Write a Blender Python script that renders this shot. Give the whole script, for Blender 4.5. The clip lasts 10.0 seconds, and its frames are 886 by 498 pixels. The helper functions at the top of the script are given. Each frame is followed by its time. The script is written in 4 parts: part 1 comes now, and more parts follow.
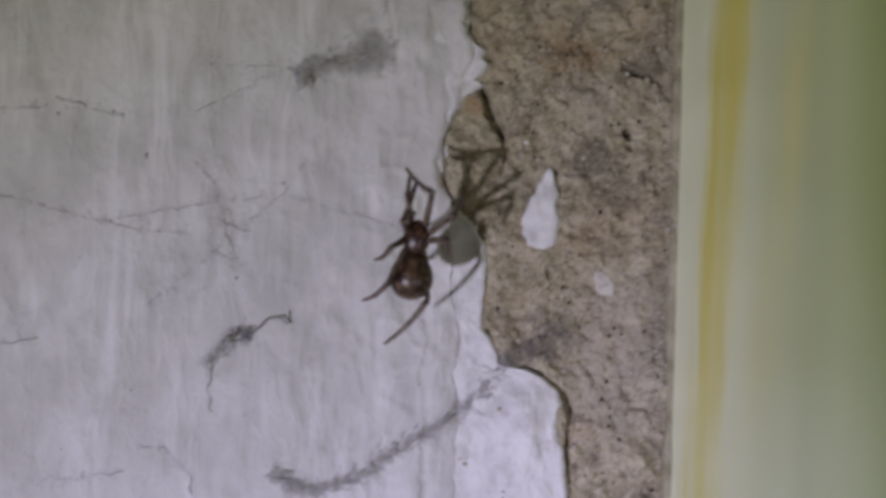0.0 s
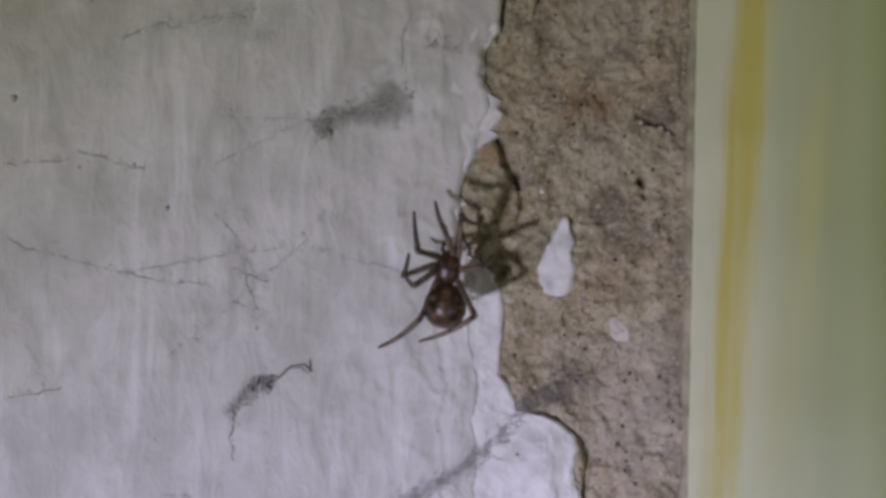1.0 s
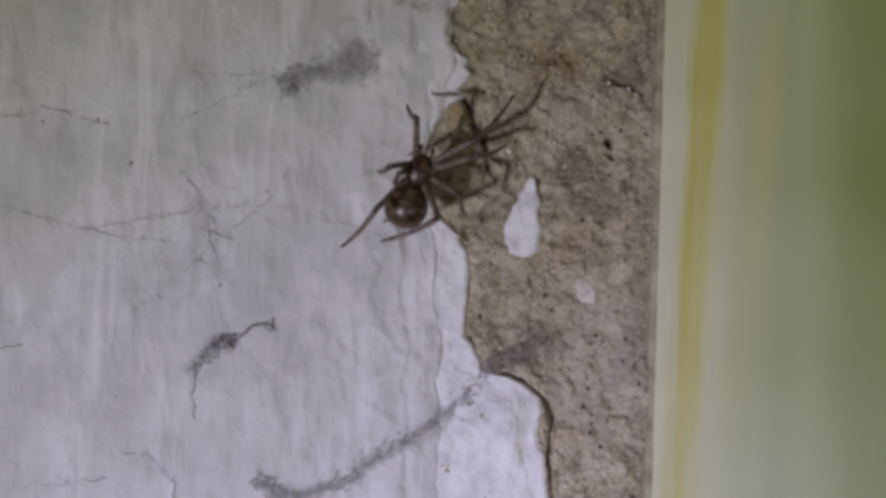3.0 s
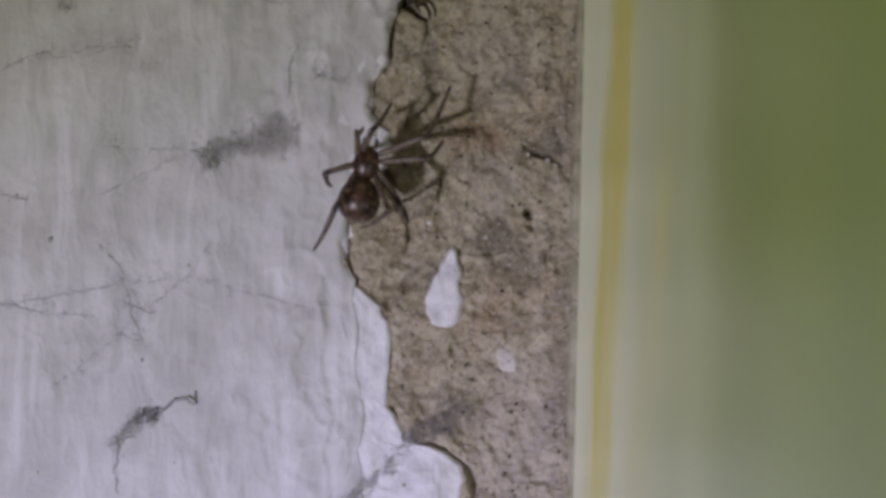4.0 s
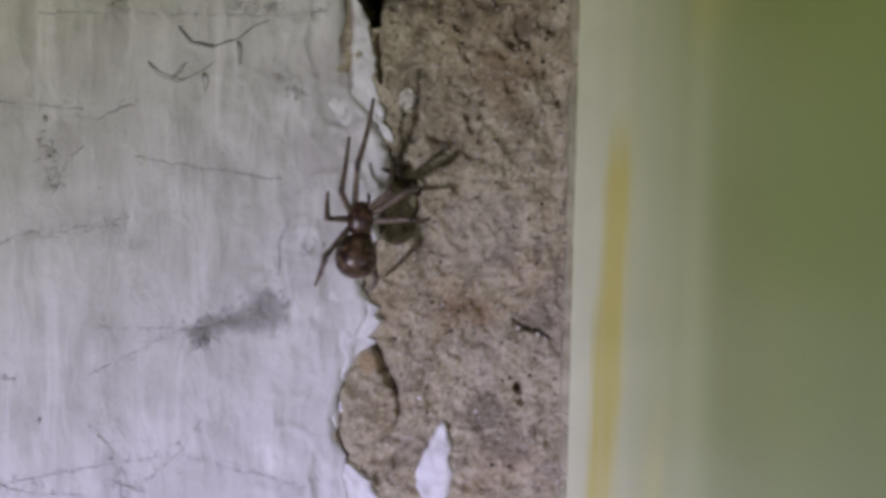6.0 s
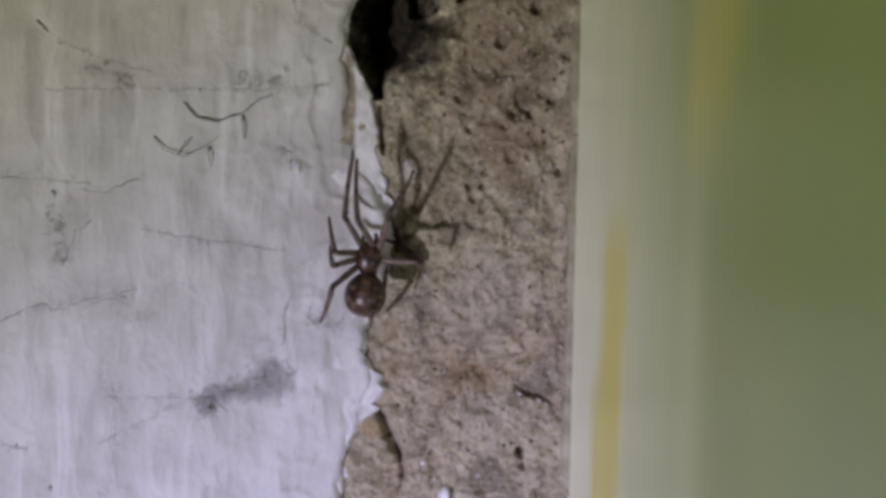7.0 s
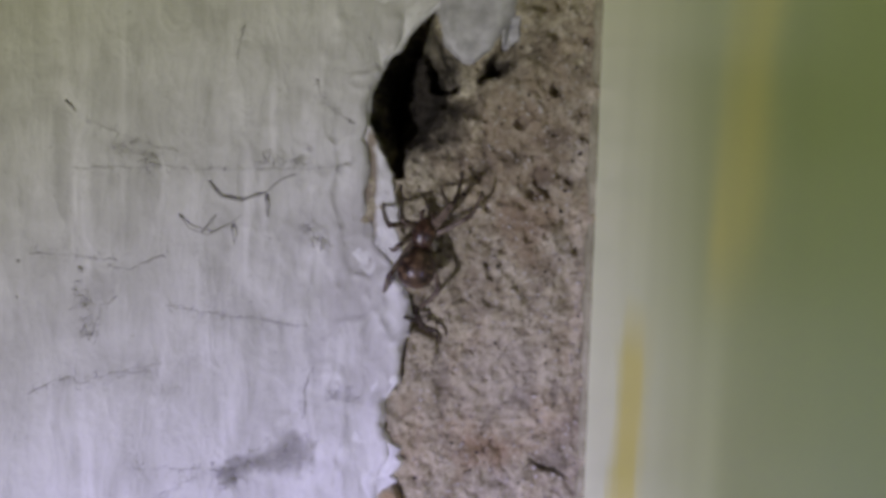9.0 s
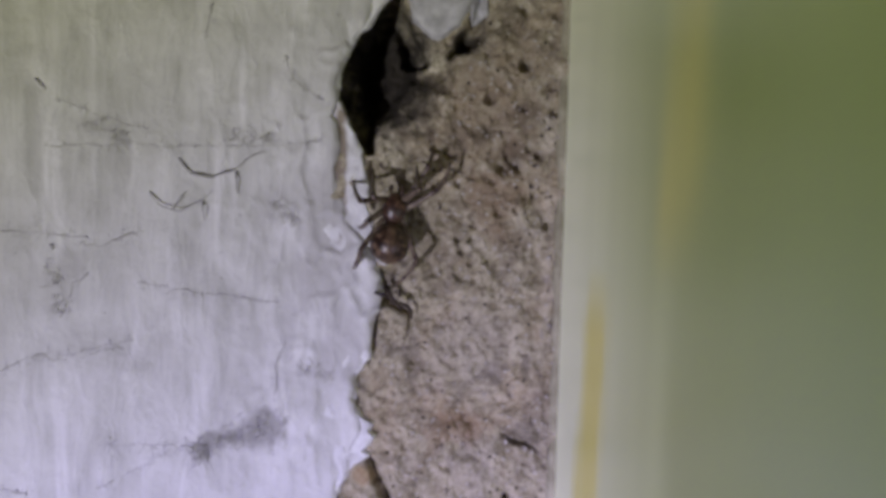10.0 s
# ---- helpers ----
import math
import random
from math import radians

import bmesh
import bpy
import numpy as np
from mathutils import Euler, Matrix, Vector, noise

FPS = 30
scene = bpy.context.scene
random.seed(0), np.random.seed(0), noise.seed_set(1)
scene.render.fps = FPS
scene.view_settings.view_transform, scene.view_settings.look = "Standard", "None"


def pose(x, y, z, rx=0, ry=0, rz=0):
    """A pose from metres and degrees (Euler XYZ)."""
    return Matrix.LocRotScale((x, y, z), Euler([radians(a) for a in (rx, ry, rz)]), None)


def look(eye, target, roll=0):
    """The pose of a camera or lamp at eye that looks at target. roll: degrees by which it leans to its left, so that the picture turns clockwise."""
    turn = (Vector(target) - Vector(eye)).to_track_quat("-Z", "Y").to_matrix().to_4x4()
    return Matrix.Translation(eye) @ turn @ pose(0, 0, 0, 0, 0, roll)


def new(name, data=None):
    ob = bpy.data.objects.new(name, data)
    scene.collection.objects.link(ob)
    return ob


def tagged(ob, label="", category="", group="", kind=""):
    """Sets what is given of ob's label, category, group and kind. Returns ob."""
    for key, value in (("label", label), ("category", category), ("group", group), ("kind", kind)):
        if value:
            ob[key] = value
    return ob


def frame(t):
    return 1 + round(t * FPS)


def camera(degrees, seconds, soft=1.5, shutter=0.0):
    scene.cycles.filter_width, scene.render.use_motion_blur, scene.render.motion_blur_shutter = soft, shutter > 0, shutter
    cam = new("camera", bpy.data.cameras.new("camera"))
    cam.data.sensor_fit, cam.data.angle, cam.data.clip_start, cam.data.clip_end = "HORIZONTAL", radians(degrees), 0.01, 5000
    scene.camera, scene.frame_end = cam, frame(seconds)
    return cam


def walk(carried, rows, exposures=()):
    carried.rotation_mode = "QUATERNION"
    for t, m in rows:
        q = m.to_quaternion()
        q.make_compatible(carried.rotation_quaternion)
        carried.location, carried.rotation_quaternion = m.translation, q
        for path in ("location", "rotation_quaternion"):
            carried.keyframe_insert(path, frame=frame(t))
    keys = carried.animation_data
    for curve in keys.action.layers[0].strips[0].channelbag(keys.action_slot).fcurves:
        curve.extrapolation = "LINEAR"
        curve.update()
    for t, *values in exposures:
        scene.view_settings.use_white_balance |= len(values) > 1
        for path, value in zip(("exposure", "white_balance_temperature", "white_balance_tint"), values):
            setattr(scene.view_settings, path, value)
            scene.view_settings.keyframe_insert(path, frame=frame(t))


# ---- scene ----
import functools

# A spider creeping up a peeling plaster wall beside a green painted board, seen from a hand's width. All lengths below are in millimetres.
MM = 0.001

# seconds, x, y, z in millimetres, then yaw, pitch and lean in degrees
PATH = [
    (0, 0.00, -94.97, 0.00, 0.09, 0.60, 0.19),
    (0.2, 2.89, -94.61, 1.39, 0.10, 0.83, -0.24),
    (0.5, 3.44, -94.45, 4.87, 0.30, 0.20, -0.58),
    (0.8, -1.62, -96.11, 8.02, -0.67, 0.03, -0.27),
    (1, -1.52, -96.32, 4.76, 0.08, 0.27, -0.26),
    (1.2, -3.17, -96.34, 6.73, 0.22, -0.56, -0.41),
    (1.5, -2.25, -96.09, 3.54, -0.05, -0.07, -0.23),
    (1.7, 0.33, -95.63, 0.32, 0.54, 0.85, -0.23),
    (2, -0.14, -95.52, 0.69, 0.79, 0.40, -0.33),
    (2.2, -1.31, -95.79, 0.12, 0.21, 0.48, -0.29),
    (3.3, 1.86, -95.53, 1.31, -0.34, 0.67, 0.61),
    (3.5, 0.45, -95.98, 6.95, -1.65, -0.43, 0.24),
    (3.7, 1.85, -96.40, 9.16, -1.94, -0.61, 0.09),
    (4, 5.01, -96.63, 8.07, -1.91, -0.09, -0.16),
    (4.2, 5.98, -96.82, 12.66, -1.84, -0.71, -0.45),
    (4.5, 6.37, -97.63, 16.39, -1.28, -0.78, -0.44),
    (4.7, 5.62, -98.06, 15.99, -1.06, -0.72, -0.24),
    (5, 4.43, -97.88, 18.49, -1.50, -1.02, -0.25),
    (5.2, 3.04, -97.75, 19.76, -1.65, -0.98, 0.06),
    (5.5, 1.26, -97.56, 21.70, -2.31, -1.31, -0.02),
    (5.7, 2.38, -96.75, 22.37, -2.12, -1.40, -0.07),
    (6, 4.37, -96.43, 25.18, -2.83, -1.12, -0.08),
    (6.2, 6.58, -96.64, 25.98, -2.79, -1.02, -0.08),
    (7.3, 2.10, -98.47, 33.86, -2.35, -2.48, -0.34),
    (7.5, 0.24, -98.85, 33.90, -2.96, -2.79, -0.24),
    (7.8, 1.02, -98.85, 33.41, -2.57, -2.55, 0.31),
    (8, 2.17, -99.03, 33.65, -2.55, -2.87, 0.48),
    (8.2, 3.61, -98.98, 33.92, -2.60, -2.49, 0.33),
    (8.5, 3.18, -99.40, 32.67, -2.44, -1.92, 0.41),
    (8.7, 2.52, -99.29, 35.37, -1.75, -2.50, 0.67),
    (9, 3.65, -99.14, 41.28, -2.10, -2.84, 0.40),
    (9.2, 5.05, -99.11, 39.00, -2.38, -2.36, 0.46),
    (9.5, 6.73, -98.68, 40.83, -1.93, -2.75, 0.21),
    (9.7, 7.18, -98.99, 40.83, -2.23, -3.30, 0.28),
    (10, 6.71, -99.72, 39.88, -1.88, -3.29, 0.04),
]
cam = camera(44.0, 10.0, 3.6, 0.3)
cam.data.dof.use_dof = True
cam.data.dof.focus_distance = 0.093
cam.data.dof.aperture_fstop = 17.0


def aim(x, y, z, yaw, pitch, lean):
    a, b = radians(yaw), radians(pitch)
    ahead = Vector((-math.sin(a) * math.cos(b), math.cos(a) * math.cos(b), math.sin(b)))
    eye = Vector((x, y, z)) * MM
    return look(eye, eye + ahead, lean)


walk(cam, [(t, aim(*row)) for t, *row in PATH], [(0.0, -0.47, 6700, 12), (3.3, -0.45, 6700, 12), (4.5, -0.1, 6380, 19), (6.2, 0.15, 6080, 24), (7.5, 0.27, 5930, 28), (10.0, 0.41, 5720, 32)])

# ---- light ----
world = bpy.data.worlds.new("garden_daylight")
scene.world = world
world.use_nodes = True
sky = world.node_tree.nodes["Background"]
sky.inputs["Color"].default_value = (0.62, 0.5, 0.33, 1)
sky.inputs["Strength"].default_value = 0.055


def torch(name, watts, colour, degrees, x, z):
    """One cone of the torch beside the camera, towards a place on the wall."""
    data = bpy.data.lights.new(name, "SPOT")
    data.energy = watts
    data.color = colour
    data.shadow_soft_size = 0.011
    data.spot_size = radians(degrees)
    data.spot_blend = 1.0
    lamp = new(name, data)
    lamp.matrix_world = look(Vector((-200, -400, -142)) * MM, Vector((x, 0, z)) * MM)


# a white diode throws a blue core and a wide yellowish rim
torch("torch_core", 21.0, (0.57, 0.527, 0.98), 92.0, 70, -300)
torch("torch_rim", 2.15, (0.91, 0.97, 0.38), 95.0, -10, 20)


# ---- materials ----
def material(name, rough=0.8, gloss=0.3):
    m = bpy.data.materials.new(name)
    m.use_nodes = True
    t = m.node_tree
    bsdf = t.nodes["Principled BSDF"]
    bsdf.inputs["Roughness"].default_value = rough
    bsdf.inputs["Specular IOR Level"].default_value = gloss
    return m, t, bsdf


def coords(t, sx=1.0, sy=1.0, sz=1.0):
    """Object coordinates in millimetres, stretched."""
    c = t.nodes.new("ShaderNodeTexCoord")
    m = t.nodes.new("ShaderNodeMapping")
    m.inputs["Scale"].default_value = (1000 * sx, 1000 * sy, 1000 * sz)
    t.links.new(c.outputs["Object"], m.inputs["Vector"])
    return m.outputs["Vector"]


def noise_tex(t, vec, scale, detail=4.0, rough=0.55, warp=0.0):
    n = t.nodes.new("ShaderNodeTexNoise")
    n.inputs["Scale"].default_value = scale
    n.inputs["Detail"].default_value = detail
    n.inputs["Roughness"].default_value = rough
    n.inputs["Distortion"].default_value = warp
    t.links.new(vec, n.inputs["Vector"])
    return n.outputs["Fac"]


def ramp(t, fac, stops):
    r = t.nodes.new("ShaderNodeValToRGB")
    els = r.color_ramp.elements
    while len(els) < len(stops):
        els.new(0.5)
    for e, (p, c) in zip(els, stops):
        e.position = p
        e.color = (*c, 1) if isinstance(c, tuple) else (c, c, c, 1)
    t.links.new(fac, r.inputs["Fac"])
    return r.outputs["Color"]


def mix(t, fac, a, b, how="MIX"):
    n = t.nodes.new("ShaderNodeMix")
    n.data_type = "RGBA"
    n.blend_type = how
    for socket, v in ((n.inputs["Factor"], fac), (n.inputs["A"], a), (n.inputs["B"], b)):
        if isinstance(v, (int, float)):
            socket.default_value = v
        elif isinstance(v, tuple):
            socket.default_value = (*v, 1)
        else:
            t.links.new(v, socket)
    return n.outputs["Result"]


def calc(t, op, a, b=0.0):
    n = t.nodes.new("ShaderNodeMath")
    n.operation = op
    for socket, v in zip(n.inputs, (a, b)):
        if isinstance(v, (int, float)):
            socket.default_value = v
        else:
            t.links.new(v, socket)
    return n.outputs[0]


def bump(t, bsdf, height, strength, millimetres):
    b = t.nodes.new("ShaderNodeBump")
    b.inputs["Strength"].default_value = strength
    b.inputs["Distance"].default_value = millimetres * MM
    t.links.new(height, b.inputs["Height"])
    t.links.new(b.outputs["Normal"], bsdf.inputs["Normal"])


def patch(t, vec, x, z, rx, rz, wobble):
    """A soft-edged patch round a place on the wall, 1 inside and 0 outside, with a ragged outline."""
    s = t.nodes.new("ShaderNodeSeparateXYZ")
    t.links.new(vec, s.inputs[0])
    dx = calc(t, "DIVIDE", calc(t, "SUBTRACT", s.outputs["X"], x), rx)
    dz = calc(t, "DIVIDE", calc(t, "SUBTRACT", s.outputs["Z"], z), rz)
    d = calc(t, "SQRT", calc(t, "ADD", calc(t, "MULTIPLY", dx, dx), calc(t, "MULTIPLY", dz, dz)))
    d = calc(t, "ADD", d, calc(t, "MULTIPLY", calc(t, "SUBTRACT", wobble, 0.5), 1.8))
    n = t.nodes.new("ShaderNodeMapRange")
    n.inputs["From Min"].default_value, n.inputs["From Max"].default_value = 1.05, 0.55
    t.links.new(d, n.inputs["Value"])
    return n.outputs["Result"]


def make_concrete():
    m, t, b = material("bare_concrete", 0.92, 0.2)
    v = coords(t)
    big, mid, fine = noise_tex(t, v, 0.13, 5, 0.6), noise_tex(t, v, 0.5, 7, 0.66, 0.3), noise_tex(t, v, 2.3, 4, 0.68, 0.1)
    c = ramp(t, mid, [(0.3, (0.19, 0.16, 0.105)), (0.41, (0.39, 0.345, 0.24)), (0.56, (0.54, 0.49, 0.365)), (0.72, (0.7, 0.65, 0.52))])
    c = mix(t, ramp(t, big, [(0.5, 0.0), (0.68, 0.6)]), c, (0.46, 0.35, 0.235))
    c = mix(t, ramp(t, noise_tex(t, v, 0.3, 6, 0.65, 0.8), [(0.34, 0.85), (0.49, 0.0)]), c, (0.2, 0.17, 0.13))
    c = mix(t, ramp(t, fine, [(0.32, 0.85), (0.42, 0.0)]), c, (0.12, 0.095, 0.07))
    c = mix(t, ramp(t, noise_tex(t, v, 1.5, 3, 0.6), [(0.275, 0.95), (0.345, 0.0)]), c, (0.06, 0.048, 0.036))
    c = mix(t, ramp(t, noise_tex(t, v, 2.1, 3, 0.6), [(0.62, 0.0), (0.72, 0.8)]), c, (0.72, 0.68, 0.61))
    grain = noise_tex(t, v, 3.6, 4, 0.7)
    c = mix(t, ramp(t, grain, [(0.36, 0.55), (0.47, 0.0)]), c, (0.2, 0.165, 0.12))
    c = mix(t, ramp(t, grain, [(0.54, 0.0), (0.66, 0.6)]), c, (0.7, 0.65, 0.54))
    blotch = noise_tex(t, v, 0.42, 5, 0.62, 0.5)
    c = mix(t, ramp(t, blotch, [(0.36, 0.45), (0.47, 0.0)]), c, (0.3, 0.235, 0.15))
    c = mix(t, ramp(t, blotch, [(0.54, 0.0), (0.66, 0.5)]), c, (0.66, 0.6, 0.48))
    grainy = ramp(t, noise_tex(t, v, 1.5, 5, 0.75), [(0.42, 1.0), (0.64, 0.55)])
    for x, z, rx, rz, col, share in STAINS_AND_SHADE:
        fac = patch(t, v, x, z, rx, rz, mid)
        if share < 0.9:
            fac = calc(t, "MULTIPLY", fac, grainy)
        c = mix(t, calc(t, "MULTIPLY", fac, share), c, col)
    c = mix(t, 1.0, c, (1.0, 0.99, 0.945), "MULTIPLY")
    t.links.new(c, b.inputs["Base Color"])
    bump(t, b, calc(t, "ADD", mid, calc(t, "MULTIPLY", fine, 0.9)), 0.85, 0.45)
    return m


# stains, and shade inside the cavity: x, z, half width, half height, colour, share
STAINS_AND_SHADE = [
    (11.5, 17.6, 3.6, 1.9, (0.27, 0.165, 0.09), 0.65),
    (12.5, 8.6, 2.4, 2.8, (0.105, 0.088, 0.07), 0.65),
    (15.0, 6.0, 3.0, 2.4, (0.13, 0.11, 0.09), 0.5),
    (2.6, 13.3, 1.3, 1.0, (0.42, 0.29, 0.15), 0.8),
    (13.0, 14.0, 3.0, 3.0, (0.56, 0.51, 0.43), 0.4),
    (15.0, 50.0, 7.0, 9.0, (0.24, 0.2, 0.15), 0.45),
    (14.5, 38.5, 3.2, 4.0, (0.24, 0.15, 0.085), 0.5),
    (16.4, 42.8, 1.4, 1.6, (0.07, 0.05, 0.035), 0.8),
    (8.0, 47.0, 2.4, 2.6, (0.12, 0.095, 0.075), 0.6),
    (12.0, 25.0, 4.6, 4.6, (0.56, 0.51, 0.44), 0.45),
    (13.5, 46.0, 6.0, 6.0, (0.4, 0.31, 0.215), 0.45),
    (9.0, 36.0, 3.0, 4.5, (0.3, 0.255, 0.19), 0.5),
    (15.0, -9.0, 5.0, 9.0, (0.6, 0.555, 0.5), 0.5),
    (18.8, 18.0, 1.6, 5.0, (0.24, 0.2, 0.16), 0.55),
    (8.6, -7.2, 3.4, 1.7, (0.26, 0.24, 0.22), 0.32),
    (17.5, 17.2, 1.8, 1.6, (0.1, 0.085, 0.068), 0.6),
    (6.5, 37.5, 2.2, 3.0, (0.15, 0.13, 0.095), 0.5),
    # cavity floor: dirt and the shade of its depth, put into one colour
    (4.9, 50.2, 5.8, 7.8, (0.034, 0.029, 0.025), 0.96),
    # darkness of the hole beside it, put into the colour
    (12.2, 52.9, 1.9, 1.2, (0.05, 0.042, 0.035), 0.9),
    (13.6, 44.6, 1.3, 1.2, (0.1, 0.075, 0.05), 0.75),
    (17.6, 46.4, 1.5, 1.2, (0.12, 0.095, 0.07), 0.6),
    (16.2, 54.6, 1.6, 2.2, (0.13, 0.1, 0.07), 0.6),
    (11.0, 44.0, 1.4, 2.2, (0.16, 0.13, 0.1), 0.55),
    (16.6, 34.6, 2.0, 1.6, (0.18, 0.14, 0.1), 0.5),
    (10.2, 30.6, 1.6, 1.2, (0.17, 0.14, 0.11), 0.5),
    (7.2, 24.0, 1.3, 2.6, (0.2, 0.17, 0.14), 0.5),
    (18.6, -3.0, 1.6, 4.0, (0.22, 0.18, 0.14), 0.5),
    (7.6, 4.6, 1.4, 1.6, (0.2, 0.17, 0.13), 0.5),
]


def make_paint():
    m, t, b = material("old_white_paint", 0.62, 0.35)
    streak, flat = coords(t, 1.0, 1.0, 0.12), coords(t)
    s, s2 = noise_tex(t, streak, 0.42, 4, 0.5, 0.3), noise_tex(t, streak, 0.12, 3)
    big, fine = noise_tex(t, flat, 0.13, 5, 0.6), noise_tex(t, flat, 1.4, 5, 0.65, 0.5)
    mid = noise_tex(t, coords(t, 1.0, 1.0, 0.45), 0.38, 6, 0.62, 0.6)
    c = ramp(t, big, [(0.3, (0.6, 0.595, 0.57)), (0.55, (0.71, 0.705, 0.69)), (0.75, (0.78, 0.775, 0.77))])
    c = mix(t, ramp(t, mid, [(0.34, 0.6), (0.5, 0.0)]), c, (0.53, 0.525, 0.5))
    c = mix(t, ramp(t, mid, [(0.55, 0.0), (0.68, 0.6)]), c, (0.84, 0.83, 0.83))
    c = mix(t, ramp(t, s, [(0.3, 0.3), (0.46, 0.0)]), c, (0.54, 0.535, 0.51))
    c = mix(t, ramp(t, s2, [(0.36, 0.35), (0.5, 0.0)]), c, (0.57, 0.565, 0.53))
    c = mix(t, ramp(t, s, [(0.57, 0.0), (0.7, 0.8)]), c, (0.86, 0.85, 0.86))
    c = mix(t, ramp(t, fine, [(0.25, 0.6), (0.36, 0.0)]), c, (0.42, 0.41, 0.38))
    for x, z, rx, rz, col, share in DUST_MARKS:
        c = mix(t, calc(t, "MULTIPLY", patch(t, flat, x, z, rx, rz, mid), share), c, col)
    t.links.new(c, b.inputs["Base Color"])
    bump(t, b, calc(t, "ADD", calc(t, "ADD", calc(t, "MULTIPLY", s, 0.6), mid), calc(t, "MULTIPLY", fine, 0.2)), 0.7, 0.5)
    return m


# dust and grime on the paint: x, z, half width, half height, colour, share
DUST_MARKS = [
    (-6.0, 17.9, 2.8, 2.0, (0.33, 0.32, 0.305), 0.8),
    (-9.6, 16.9, 3.0, 1.1, (0.36, 0.35, 0.335), 0.75),
    (-12.4, 15.9, 1.2, 0.9, (0.42, 0.41, 0.395), 0.5),
    (-17.6, -6.5, 1.6, 0.9, (0.4, 0.385, 0.37), 0.55),
    (-19.6, 4.6, 1.4, 2.4, (0.5, 0.49, 0.47), 0.45),
    (-24.6, 31.0, 1.6, 2.6, (0.5, 0.49, 0.47), 0.4),
    (-26.2, 44.5, 1.0, 7.0, (0.46, 0.455, 0.43), 0.5),
    (-23.4, 42.0, 0.8, 4.2, (0.46, 0.455, 0.43), 0.42),
    (-18.4, 41.5, 1.0, 4.6, (0.46, 0.455, 0.43), 0.42),
    (-23.2, 33.0, 1.6, 1.6, (0.47, 0.46, 0.44), 0.4),
    (-4.0, 26.5, 0.9, 4.6, (0.5, 0.49, 0.48), 0.4),
    (-2.4, 31.0, 0.8, 3.0, (0.48, 0.47, 0.46), 0.4),
    (-0.8, 35.0, 3.2, 9.0, (0.48, 0.465, 0.45), 0.5),
    (0.4, 24.6, 2.6, 4.6, (0.5, 0.485, 0.47), 0.45),
    (-5.4, 38.4, 2.0, 2.4, (0.5, 0.49, 0.48), 0.4),
    (-20.0, 45.0, 2.6, 1.2, (0.5, 0.49, 0.47), 0.4),
]


def make_plaster():
    m, t, b = material("clean_white_plaster", 0.8, 0.25)
    v = coords(t)
    mid, fine = noise_tex(t, v, 0.5, 5, 0.6), noise_tex(t, v, 2.6, 4, 0.7)
    c = ramp(t, mid, [(0.3, (0.62, 0.615, 0.61)), (0.48, (0.79, 0.785, 0.785)), (0.7, (0.86, 0.86, 0.86))])
    c = mix(t, ramp(t, fine, [(0.26, 0.3), (0.4, 0.0)]), c, (0.55, 0.53, 0.5))
    # brown shade of the slit beside the paint edge, put into the colour
    c = mix(t, calc(t, "MULTIPLY", patch(t, v, 0.75, 42.0, 0.75, 6.6, mid), 0.9), c, (0.27, 0.215, 0.15))
    t.links.new(c, b.inputs["Base Color"])
    bump(t, b, calc(t, "ADD", mid, calc(t, "MULTIPLY", fine, 0.4)), 0.5, 0.4)
    return m


